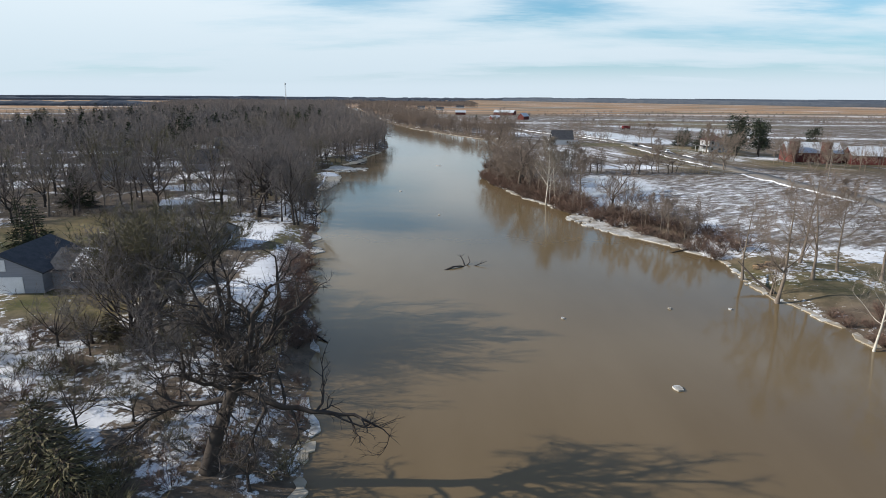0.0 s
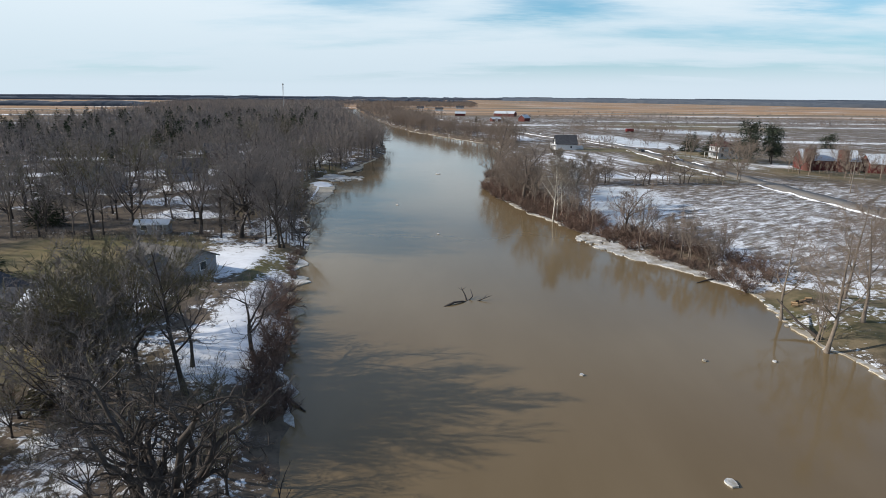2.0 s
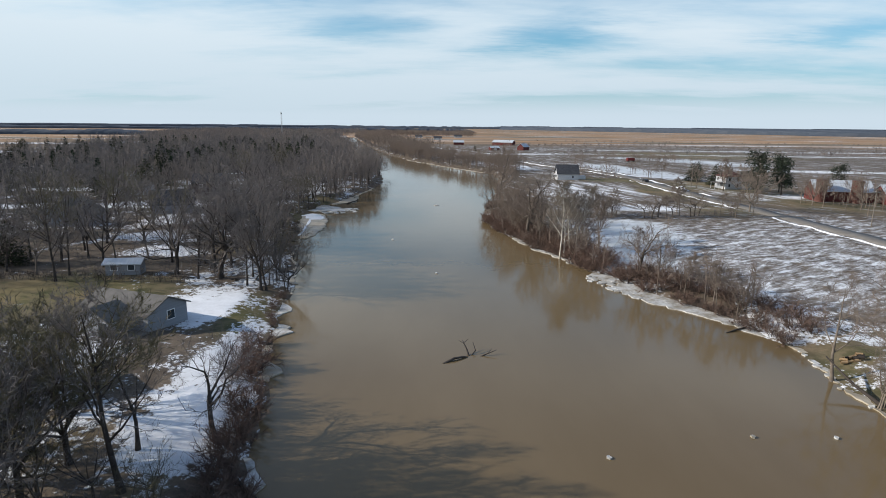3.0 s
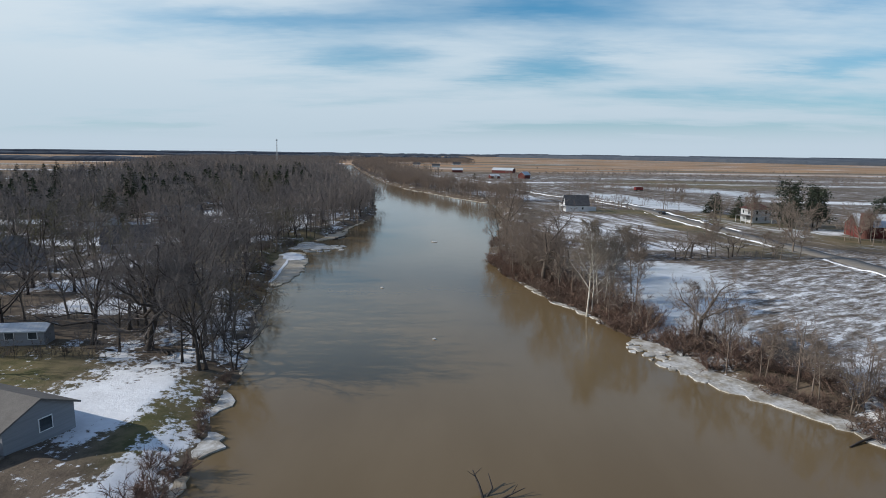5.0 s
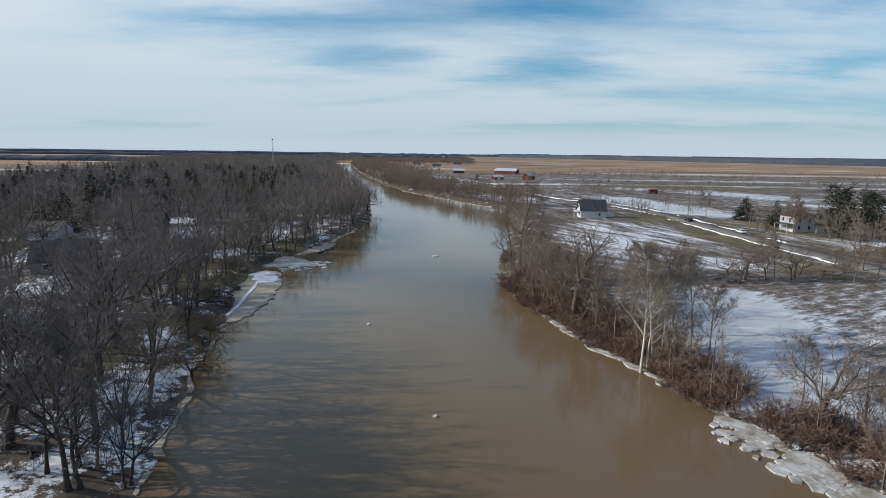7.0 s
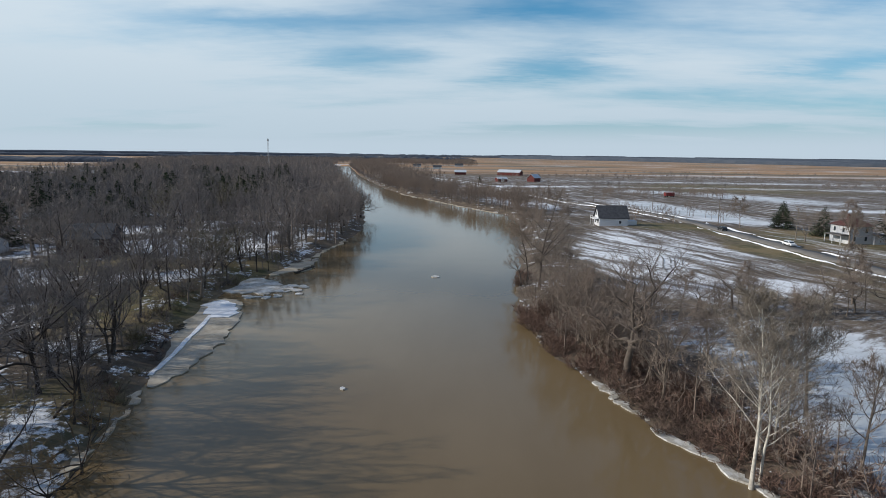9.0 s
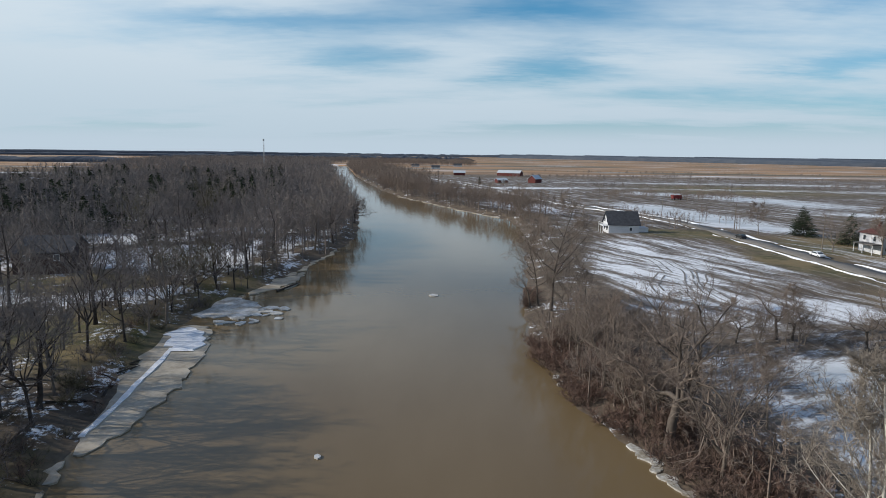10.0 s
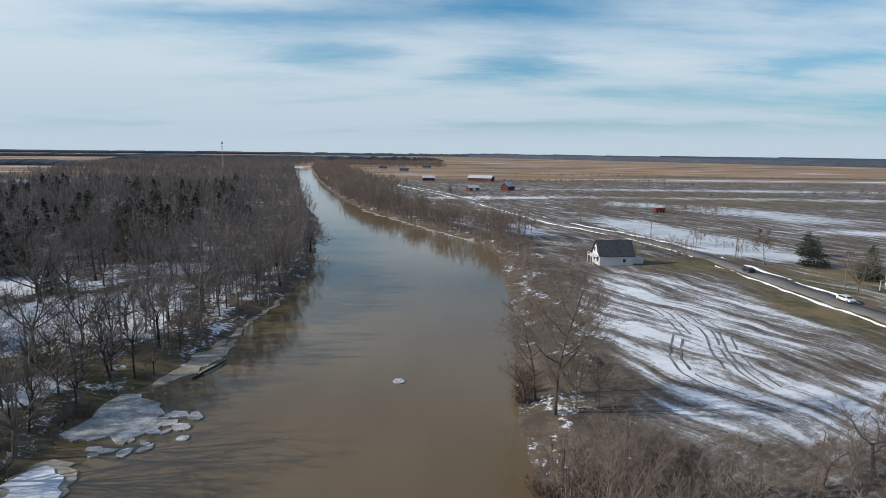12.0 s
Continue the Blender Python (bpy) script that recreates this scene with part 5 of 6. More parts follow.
for x0, y0, x1, y1, n, w in ((120, 620, 760, 560, 260, 10), (90, 760, 900, 800, 260, 14), (60, 800, 300, 860, 120, 22), (150, 1000, 900, 900, 150, 10), (-520, 440, -280, 560, 160, 16), (-1300, 800, -520, 860, 260, 25), (-700, 640, -320, 700, 220, 20), (330, 640, 460, 660, 90, 20)):
    for _ in range(n):
        u = rng.uniform()
        hedges.append((x0 + (x1 - x0) * u + rng.normal() * 3, y0 + (y1 - y0) * u + rng.normal() * w * 0.4, rng.uniform(0.5, 1.1)))
hedges += far_spots(34, (30, 92, 194, 216), lambda x, y: abs(y - 203 - 0.09 * (x - 50)) < 3.5, 0.25, 0.5)
scatter_stuff("hedgerow", BUSH, hedges, WOODS, "low brown hedgerows between wet fields")


def wood_belt(name, x0, y0, x1, y1, h, depth, label):
    """A far wood as one long uneven mass."""
    n = 420
    u = np.linspace(0, 1, n)
    x, y = x0 + (x1 - x0) * u, y0 + (y1 - y0) * u
    rough = np.array([noise.noise((a * 0.02, b * 0.02, 0.0)) * 0.35 + noise.noise((a * 0.09, b * 0.09, 3.0)) * 0.25 for a, b in zip(x, y)])
    top = h * (0.85 + rough) * np.clip(np.minimum(u, 1 - u) * 25, 0, 1)
    V, base = [], 1.5
    for dy, z in ((0, base - 0.5), (0, top * 0.6 + base), (depth * 0.3, top + base), (depth, top * 0.95 + base), (depth, base - 0.5)):
        V.append(np.c_[x, y + dy, np.broadcast_to(z, x.shape)])
    a = np.arange(n - 1)
    F = np.vstack([f for r in range(4) for f in (np.c_[a + r * n, a + r * n + 1, a + (r + 1) * n + 1], np.c_[a + r * n, a + (r + 1) * n + 1, a + (r + 1) * n])])
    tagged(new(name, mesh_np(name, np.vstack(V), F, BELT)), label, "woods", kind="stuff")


# Distance haze is put into these tones as a blue-grey tint.
BELT = wood_stuff("hazed_belt", ((0.06, 0.074, 0.098), (0.078, 0.09, 0.11), (0.05, 0.064, 0.086)), patch=0.004, fine=0.03)
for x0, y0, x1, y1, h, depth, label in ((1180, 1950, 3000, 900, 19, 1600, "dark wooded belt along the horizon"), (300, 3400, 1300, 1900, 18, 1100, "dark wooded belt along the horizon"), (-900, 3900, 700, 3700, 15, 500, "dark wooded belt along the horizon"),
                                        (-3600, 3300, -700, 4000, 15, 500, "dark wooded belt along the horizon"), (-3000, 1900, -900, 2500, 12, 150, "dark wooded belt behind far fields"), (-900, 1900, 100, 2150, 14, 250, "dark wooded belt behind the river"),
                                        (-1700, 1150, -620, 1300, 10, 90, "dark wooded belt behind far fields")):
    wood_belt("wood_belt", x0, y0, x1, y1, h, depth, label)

# ---- road ----
ROAD = [(-300, 118), (0, 113), (120, 110), (200, 106), (266, 101.5), (304, 100), (345, 99), (370, 95.5), (395, 88), (420, 78), (440, 69), (480, 60), (551, 44), (640, 20), (712, -2), (900, -55), (1400, -150)]


def strip(name, offs, lift, mat, label, y0, y1, step, wobble=0.0, crown=None):
    """A band that follows the road, between offsets from its middle."""
    ys = np.arange(y0, y1, step)
    ry, rx = np.array(ROAD, float).T
    mid = np.interp(ys, ry, rx)
    for _ in range(3):
        mid = np.convolve(np.r_[mid[0], mid, mid[-1]], [0.25, 0.5, 0.25], "valid")
    V = []
    for i, o in enumerate(offs):
        w = wobble * np.array([noise.noise((y * 0.13, o, 1.0)) + 0.6 * noise.noise((y * 0.5, o, 5.0)) for y in ys])
        x = mid + o + w
        z = height(x, ys) + lift + (crown[i] if crown else 0)
        if wobble:
            z = z - 0.3 + 0.5 * np.clip([0.42 + 1.7 * noise.noise((y * 0.07, o, 2.0)) + 0.6 * noise.noise((y * 0.4, o, 7.0)) for y in ys], -0.5, 0.62)
        V.append(np.c_[x, ys, z])
    n, k = len(ys), len(offs)
    a = np.arange(n - 1)
    F = np.vstack([f for r in range(k - 1) for f in (np.c_[a + r * n, a + (r + 1) * n, a + (r + 1) * n + 1], np.c_[a + r * n, a + (r + 1) * n + 1, a + r * n + 1])])
    return tagged(new(name, smooth(mesh_np(name, np.vstack(V), F, mat))), label, name.replace("_", " "), kind="structure")


strip("road", (-3.4, -3.2, 0, 3.2, 3.4), 0.1, ASPHALT, "grey two-lane country road", -200, 1000, 4, 0, (-0.25, 0.06, 0.16, 0.06, -0.25))
for o, y0, y1 in ((-5.2, 225, 330), (-4.8, 345, 560), (4.9, 262, 345), (5.4, 360, 470), (-5.0, 600, 760), (4.8, 560, 720), (-5.2, 150, 205)):
    strip("snowbank", (o - 0.7, o - 0.3, o, o + 0.3, o + 0.7), 0.0, SNOW, "low ploughed bank of old snow along the road", y0, y1, 2.0, 0.8, (-0.25, 0.22, 0.32, 0.2, -0.25))


def tracks(points, label):
    """A pair of muddy wheel ruts that lie on the field."""
    p = np.array(points, float)
    u = np.linspace(0, len(p) - 1, 60)
    x, y = np.interp(u, range(len(p)), p[:, 0]), np.interp(u, range(len(p)), p[:, 1])
    for _ in range(6):
        x[1:-1], y[1:-1] = (x[:-2] + 2 * x[1:-1] + x[2:]) / 4, (y[:-2] + 2 * y[1:-1] + y[2:]) / 4
    dx, dy = np.gradient(x), np.gradient(y)
    ln = np.hypot(dx, dy)
    nx, ny = -dy / ln, dx / ln
    for side in (-0.9, 0.9):
        V = []
        for o in (-0.2, 0.2):
            a, b = x + nx * (side + o), y + ny * (side + o)
            V.append(np.c_[a, b, height(a, b) + 0.05])
        n, i = len(x), np.arange(len(x) - 1)
        me = mesh_np("wheel_rut", np.vstack(V), np.vstack([np.c_[i, i + n, i + n + 1], np.c_[i, i + n + 1, i + 1]]), MUD)
        tagged(new("wheel_rut", me), label, "wheel rut", kind="structure")


MUD = two_tone("wet_mud", (0.10, 0.085, 0.07), (0.30, 0.29, 0.28), 0.35, 0.6, 0.4, 5)
for line in ([(51.5, 289.5), (53.3, 280.4), (54.0, 272.0), (51.7, 258.2)], [(57.5, 273.4), (57.4, 264.0), (56.1, 257.0), (52.4, 247.0), (50.4, 238.5), (51.0, 233.3)], [(60.2, 269.2), (59.4, 258.1), (55.4, 246.9), (53.4, 238.5), (54.0, 231.6)],
             [(50.4, 258.5), (46.5, 251), (43.9, 245.3), (42.9, 238.7), (44.0, 233.7), (47, 229)]):
    tracks(line, "dark curved wheel rut in a snowy field")

# ---- houses ----


def window(parent, x, y, z, w, h, face, mat=GLASS):
    """A framed window on a wall; face is its outward axis."""
    fx, fy = face
    bm = bmesh.new()
    if fx:
        box(bm, x, y - w / 2 - 0.1, z - 0.1, x + 0.06 * fx, y + w / 2 + 0.1, z + h + 0.1)
    else:
        box(bm, x - w / 2 - 0.1, y, z - 0.1, x + w / 2 + 0.1, y + 0.06 * fy, z + h + 0.1)
    frame_ob = part("window", bm, TRIM, parent)
    bm = bmesh.new()
    if fx:
        box(bm, x + 0.03 * fx, y - w / 2, z, x + 0.075 * fx, y + w / 2, z + h)
    else:
        box(bm, x - w / 2, y + 0.03 * fy, z, x + w / 2, y + 0.075 * fy, z + h)
    part("pane", bm, mat, frame_ob)


def gable(parent, x0, x1, y0, y1, wall_h, ridge_h, along_y, wall_mat, roof_mat, eave=0.45, thick=0.2, z0=-0.4):
    """Walls with two gables, and a roof of two thick slopes."""
    bm = bmesh.new()
    if along_y:
        mid = (x0 + x1) / 2
        prism(bm, [(x0, z0), (x1, z0), (x1, wall_h), (mid, ridge_h), (x0, wall_h)], y0, y1)
        part("wall", bm, wall_mat, parent)
        sl = (ridge_h - wall_h) / (mid - x0)
        for sgn, xe in ((-1, x0), (1, x1)):
            bm = bmesh.new()
            e = xe + sgn * eave
            ze = wall_h - sl * eave
            prism(bm, [(e, ze + 0.02), (mid, ridge_h + 0.02), (mid, ridge_h + thick), (e, ze + thick)], y0 - eave, y1 + eave)
            part("roof", bm, roof_mat, parent)
    else:
        mid = (y0 + y1) / 2
        prism(bm, [(y0, z0), (y1, z0), (y1, wall_h), (mid, ridge_h), (y0, wall_h)], -x1, -x0)
        bmesh.ops.rotate(bm, verts=bm.verts, cent=(0, 0, 0), matrix=Matrix.Rotation(radians(90), 3, "Z"))
        part("wall", bm, wall_mat, parent)
        sl = (ridge_h - wall_h) / (mid - y0)
        for sgn, ye in ((-1, y0), (1, y1)):
            bm = bmesh.new()
            e = ye + sgn * eave
            ze = wall_h - sl * eave
            prism(bm, [(e, ze + 0.02), (mid, ridge_h + 0.02), (mid, ridge_h + thick), (e, ze + thick)], -x1 - eave, -x0 + eave)
            bmesh.ops.rotate(bm, verts=bm.verts, cent=(0, 0, 0), matrix=Matrix.Rotation(radians(90), 3, "Z"))
            part("roof", bm, roof_mat, parent)


def house_at(name, x, y, turn, label, category="house"):
    return thing(name, pose(x, y, at_ground(x, y), 0, 0, turn), label, category)


# dark house with a white garage door, snow on one slope
h = house_at("house", -57, 73, 4, "low dark grey house with a white garage door")
gable(h, -5.5, 4.5, 0, 11, 2.9, 5.2, True, SIDING_GREY, SHINGLE)
box_part("garage_door", (-2.6, -0.09, 0.0, 2.0, 0.02, 2.2), TRIM, h, "white panelled garage door")
window(h, -0.4, -0.02, 3.1, 0.8, 1.3, (0, -1), TRIM)
gable(h, 4.4, 15, 2, 10, 2.7, 4.5, False, SIDING_GREY, SHINGLE)
bm = bmesh.new()
prism(bm, [(1.62, 2.74), (5.5, 4.5), (5.5, 4.72), (1.62, 2.94)], -14.6, -7.2)
bmesh.ops.rotate(bm, verts=bm.verts, cent=(0, 0, 0), matrix=Matrix.Rotation(radians(90), 3, "Z"))
part("roof_snow", bm, SNOW, h, "sheet of old snow on the roof")
for wx in (7.5, 12.0):
    window(h, wx, 2.0, 1.0, 1.2, 1.1, (0, -1))

# pale house with a porch
h = house_at("house", -43.5, 102, -20, "single-storey pale house with a grey shingle roof")
gable(h, -7, 5, -3, 4, 2.5, 4.1, False, SIDING_TAN, SHINGLE_GREY)
gable(h, -3.5, 2.2, -6.6, -2.9, 2.4, 3.8, True, SIDING_TAN, SHINGLE_GREY)
window(h, 5.0, 1, 0.9, 1.2, 1.2, (1, 0))
box_part("door", (0.4, -6.67, 0, 1.7, -6.58, 2.05), GLASS, h, "dark glazed door")
box_part("deck", (2.6, -6.6, -0.2, 5.4, -3.2, 0.25), POLE, h, "grey wooden deck")
for px in (2.7, 4.0, 5.3):
    box_part("rail_post", (px, -6.6, 0.25, px + 0.1, -6.5, 1.2), POLE, h)
box_part("rail", (2.6, -6.62, 1.15, 5.4, -6.5, 1.25), POLE, h)

# tall white house with a dark roof
h = house_at("house", 62, 333, 0, "tall white house with a steep dark roof")
gable(h, -5.4, 5.4, -3.6, 4.2, 3.4, 7.4, False, SIDING, SHINGLE, 0.5, 0.25)
for wz in (0.9, 3.7):
    for wy in (-1.4, 1.9):
        window(h, -5.4, wy, wz, 1.3, 1.4, (-1, 0))
window(h, 2.5, -3.6, 1.0, 0.9, 1.1, (0, -1))
box_part("balcony", (-7.4, -2.8, 2.5, -5.45, 3.2, 2.65), TRIM, h, "white upper deck")
for py in (-2.8, 0.1, 3.1):
    box_part("post", (-7.35, py, -0.3, -7.2, py + 0.12, 3.6), TRIM, h)
box_part("rail", (-7.36, -2.8, 3.5, -7.24, 3.2, 3.6), TRIM, h)
box_part("lean_to", (5.45, -1.5, -0.3, 9.5, 2.5, 1.9), SIDING, h, "low white shed wing")

# white farmhouse with a red hipped roof
h = house_at("farmhouse", 128, 293, 8, "white two-storey farmhouse with a dull red roof")
box_part("wall", (-4, -3.5, -0.4, 4, 4.5, 5.6), SIDING, h)
bm = bmesh.new()
v = [bm.verts.new(c) for c in ((-4.6, -4.1, 5.5), (4.6, -4.1, 5.5), (4.6, 5.1, 5.5), (-4.6, 5.1, 5.5), (-0.7, 0.5, 8.0), (0.7, 0.5, 8.0))]
for f in ((0, 1, 5, 4), (1, 2, 5), (2, 3, 4, 5), (3, 0, 4), (3, 2, 1, 0)):
    bm.faces.new([v[i] for i in f])
part("roof", bm, SHINGLE_RED, h)
box_part("porch_roof", (-7.4, -4.0, 2.6, -4.0, 3.0, 2.9), SHINGLE_GREY, h)
box_part("wing", (4.02, -4.5, -0.4, 8.0, 0.5, 2.7), SIDING, h)
box_part("wing_roof", (3.95, -4.9, 2.7, 8.4, 0.9, 3.0), SHINGLE_GREY, h)
for py in (-3.8, -0.5, 2.7):
    box_part("porch_post", (-7.2, py, -0.3, -7.05, py + 0.15, 2.6), TRIM, h)
for wx in (-2.2, 1.8):
    for wz in (0.9, 3.5):
        window(h, wx, -3.5, wz, 0.9, 1.4, (0, -1))
for wy in (-1.0, 2.6):
    window(h, -4.0, wy, 3.5, 0.9, 1.4, (-1, 0))
box_part("chimney", (-0.3, 1.6, 7.0, 0.4, 2.3, 9.0), BRICK, h)


def barn(x, y, turn, w, d, wall_h, ridge_h, along_y, label, name="barn"):
    b = house_at(name, x, y, turn, label, "barn")
    gable(b, -w / 2, w / 2, -d / 2, d / 2, wall_h, ridge_h, along_y, BARN_RED, TIN, 0.5)
    box_part("barn_door", (-1.6, -d / 2 - 0.08, 0, 1.6, -d / 2 - 0.01, 3.0), TRIM if d < 9 else BARN_RED, b)
    return b


barn(151, 252, -12, 20, 11, 4.0, 7.6, False, "red barn with a bright metal roof")
barn(168, 243, -12, 13, 10, 3.6, 6.6, False, "red barn wing with a bright metal roof")
barn(83, 690, -38, 8, 12, 4.0, 7.2, True, "far red barn with a white roof")
barn(76, 850, 60, 10, 30, 4.0, 7.0, True, "far long red barn with a pale roof")
barn(50, 681, 20, 10, 7, 2.6, 4.4, False, "far low shed with a pale roof", "shed")
barn(14, 855, 0, 14, 9, 3.2, 5.6, False, "far white-roofed farm building", "shed")
for x, y in ((141.5, 247.5), (152.5, 243.8)):
    s = house_at("silo", x, y, 0, "round red tile silo beside a barn", "silo")
    part("wall", drum(bmesh.new(), 1.9, 1.9, -0.4, 8.4, 20), BRICK, s)
    part("rim", drum(bmesh.new(), 2.02, 2.02, 8.2, 8.5, 20), BRICK, s)
# houses among the woods
for x, y, turn, w, d, wh, rh, ay, wm, rm, label in (
        (-92, 252, 12, 12, 10, 5.0, 8.0, False, BRICK_DARK, SHINGLE, "two-storey brick house with a dark roof"), (-102, 181, 0, 14, 9, 3.0, 6.5, True, SIDING_GREY, SHINGLE_GREY, "grey house with a steep shingle roof in the woods"),
        (-86, 206, 20, 12, 9, 3.0, 6.8, False, SIDING_GREY, SHINGLE, "dark-roofed house in the woods"), (-122, 252, 0, 12, 8, 2.8, 5.0, False, SIDING, SHINGLE_GREY, "pale house in the woods"),
        (-59.5, 128.5, 8, 6, 2.8, 2.2, 2.8, False, SIDING_TAN, TIN, "small white shed by dark woods"), (-160, 330, 0, 14, 8, 2.8, 5.2, False, SIDING, SHINGLE_GREY, "far pale house in the woods"),
        (-210, 420, 10, 16, 9, 2.8, 5.2, False, SIDING, TIN, "far pale house in the woods"), (-300, 560, 0, 24, 10, 3, 5.5, False, SIDING, TIN, "far white farm building"), (-360, 700, 0, 22, 10, 3, 5.5, False, SIDING, TIN, "far white farm building"),
        (-20, 1120, 0, 14, 9, 3, 6, False, SIDING, SHINGLE, "far white house beside the river road"), (-60, 1230, 0, 14, 9, 3, 6, False, SIDING, SHINGLE, "far white house beside the river road"), (20, 1300, 0, 16, 9, 3, 6, False, SIDING, SHINGLE, "far white house beside the river road")):
    h = house_at("house", x, y, turn, label)
    gable(h, -w / 2, w / 2, -d / 2, d / 2, wh, rh, ay, wm, rm)
    for wx in (-w / 4, w / 4):
        window(h, wx, -d / 2, 1.0 if wh < 4 else 3.2, 1.1, 1.2, (0, -1))

# ---- roadside things ----
def utility_pole(x, y, h):
    p = house_at("utility_pole", x, y, 0, "weathered wooden utility pole beside the road", "pole")
    part("pole", drum(bmesh.new(), 0.17, 0.11, -0.5, h, 10), POLE, p)
    box_part("crossarm", (-1.1, -0.06, h - 0.9, 1.1, 0.06, h - 0.76), POLE, p)
    for ix in (-0.95, -0.3, 0.35, 0.95):
        part("insulator", drum(bmesh.new(), 0.05, 0.04, h - 0.76, h - 0.6, 8, ix), TRIM, p)


for x, y, h in ((112.2, 296.4, 10.8), (107.5, 342, 10.5), (116.5, 245, 10.5), (121, 190, 10.5), (98, 392, 10), (80, 436, 10)):
    utility_pole(x, y, h)


def mast(x, y, h):
    m = house_at("radio_mast", x, y, 0, "tall thin grey lattice radio mast over the woods", "mast")
    for a in range(3):
        c, s = math.cos(a * 2.094), math.sin(a * 2.094)
        part("leg", drum(bmesh.new(), 0.16, 0.16, -0.5, h, 6, 0.9 * c, 0.9 * s), STEEL, m)
    for i in range(int(h / 4)):
        part("brace", drum(bmesh.new(), 0.95, 0.95, i * 4.0 + 2, i * 4.0 + 2.25, 3), STEEL, m)
    part("antenna", drum(bmesh.new(), 1.3, 1.3, h - 3.2, h - 1.2, 9), STEEL, m)


mast(-267.6, 987.4, 44.5)


def car(x, y, turn, paint, label):
    c = thing("car", pose(x, y, at_ground(x, y) + 0.26, 0, 0, turn), label, "car", "cars on the road")
    body = [(-2.2, 0.35), (2.2, 0.35), (2.25, 0.75), (1.3, 0.95), (0.7, 1.45), (-1.3, 1.5), (-1.95, 1.0), (-2.25, 0.9)]
    bm = prism(bmesh.new(), body, -0.88, 0.88)
    bmesh.ops.bevel(bm, geom=bm.edges[:], offset=0.06, segments=2, affect="EDGES")
    part("body", bm, paint, c)
    for s in (-1, 1):
        part("side_window", prism(bmesh.new(), [(-1.6, 1.0), (1.1, 0.98), (0.62, 1.38), (-1.22, 1.42)], s * 0.87, s * 0.895), GLASS, c)
    part("windscreen", prism(bmesh.new(), [(1.22, 1.02), (1.28, 1.02), (0.76, 1.4), (0.7, 1.4)], -0.72, 0.72), GLASS, c)
    part("rear_window", prism(bmesh.new(), [(-1.92, 1.08), (-1.85, 1.06), (-1.4, 1.42), (-1.46, 1.44)], -0.7, 0.7), GLASS, c)
    for wx in (-1.35, 1.35):
        for wy in (-0.84, 0.84):
            bm = drum(bmesh.new(), 0.33, 0.33, -0.11, 0.11, 14)
            bmesh.ops.rotate(bm, verts=bm.verts, cent=(0, 0, 0), matrix=Matrix.Rotation(radians(90), 3, "X"))
            bmesh.ops.translate(bm, verts=bm.verts, vec=(wx, wy, 0.33))
            part("wheel", bm, RUBBER, c)
            bm = drum(bmesh.new(), 0.2, 0.2, -0.12, 0.12, 10)
            bmesh.ops.rotate(bm, verts=bm.verts, cent=(0, 0, 0), matrix=Matrix.Rotation(radians(90), 3, "X"))
            bmesh.ops.translate(bm, verts=bm.verts, vec=(wx, wy, 0.33))
            part("rim", bm, STEEL, c)


car(98.2, 318, 93, DARK_PAINT, "small dark car on the country road")
car(102.6, 283, -87, WHITE_PAINT, "white car on the country road")
w = house_at("farm_wagon", 143, 492, 15, "bright red farm wagon beside a thicket", "wagon")
box_part("box", (-3.2, -1.3, 0.8, 3.2, 1.3, 3.0), RED_PAINT, w, "red wagon box", 0.06)
for wx in (-2.2, 2.2):
    for wy in (-1.2, 1.2):
        bm = drum(bmesh.new(), 0.5, 0.5, -0.15, 0.15, 14)
        bmesh.ops.rotate(bm, verts=bm.verts, cent=(0, 0, 0), matrix=Matrix.Rotation(radians(90), 3, "X"))
        bmesh.ops.translate(bm, verts=bm.verts, vec=(wx, wy, 0.45))
        part("wheel", bm, RUBBER, w)
box_part("tongue", (3.2, -0.08, 0.6, 5.4, 0.08, 0.75), STEEL, w)

# ---- ice on the river ----


def slab(name, outline, z0, z1, mat, label, category="ice", group="", kind="", rough=0.45, seed=0):
    """An uneven plate of ice with a broken edge."""
    r = np.random.default_rng(seed)
    pts = []
    for i in range(len(outline)):
        a, b = np.array(outline[i], float), np.array(outline[(i + 1) % len(outline)], float)
        n = max(1, int(np.linalg.norm(b - a) / 1.2))
        for k in range(n):
            pts.append(a + (b - a) * k / n + r.normal(size=2) * rough)
    bm = bmesh.new()
    low = [bm.verts.new((*p, z0)) for p in pts]
    top = [bm.verts.new((*p, z1 + r.normal() * 0.02)) for p in pts]
    bm.faces.new(top)
    for i in range(len(pts)):
        j = (i + 1) % len(pts)
        bm.faces.new((low[i], low[j], top[j], top[i]))
    bmesh.ops.triangulate(bm, faces=bm.faces[:])
    bmesh.ops.recalc_face_normals(bm, faces=bm.faces)
    return tagged(part(name, bm, mat), label, category, group, kind)


def floe(x, y, size, seed, mat=ICE, stretch=1.0, thick=0.16, turn=None, label="broken white ice floe in brown water"):
    r = np.random.default_rng(seed)
    n, t0 = r.integers(5, 8), r.uniform(0, 6.28)
    turn = r.uniform(0, 3.1) if turn is None else turn
    c, s = math.cos(turn), math.sin(turn)
    pts = []
    for i in range(n):
        a, q = t0 + i * 6.283 / n + r.uniform(-0.3, 0.3), size * r.uniform(0.7, 1.1)
        u, v = math.cos(a) * q * stretch, math.sin(a) * q
        pts.append((x + u * c - v * s, y + u * s + v * c))
    slab("ice_floe", pts, -0.1, thick, mat, label, "ice", "ice floes", rough=0.04 * size, seed=seed)


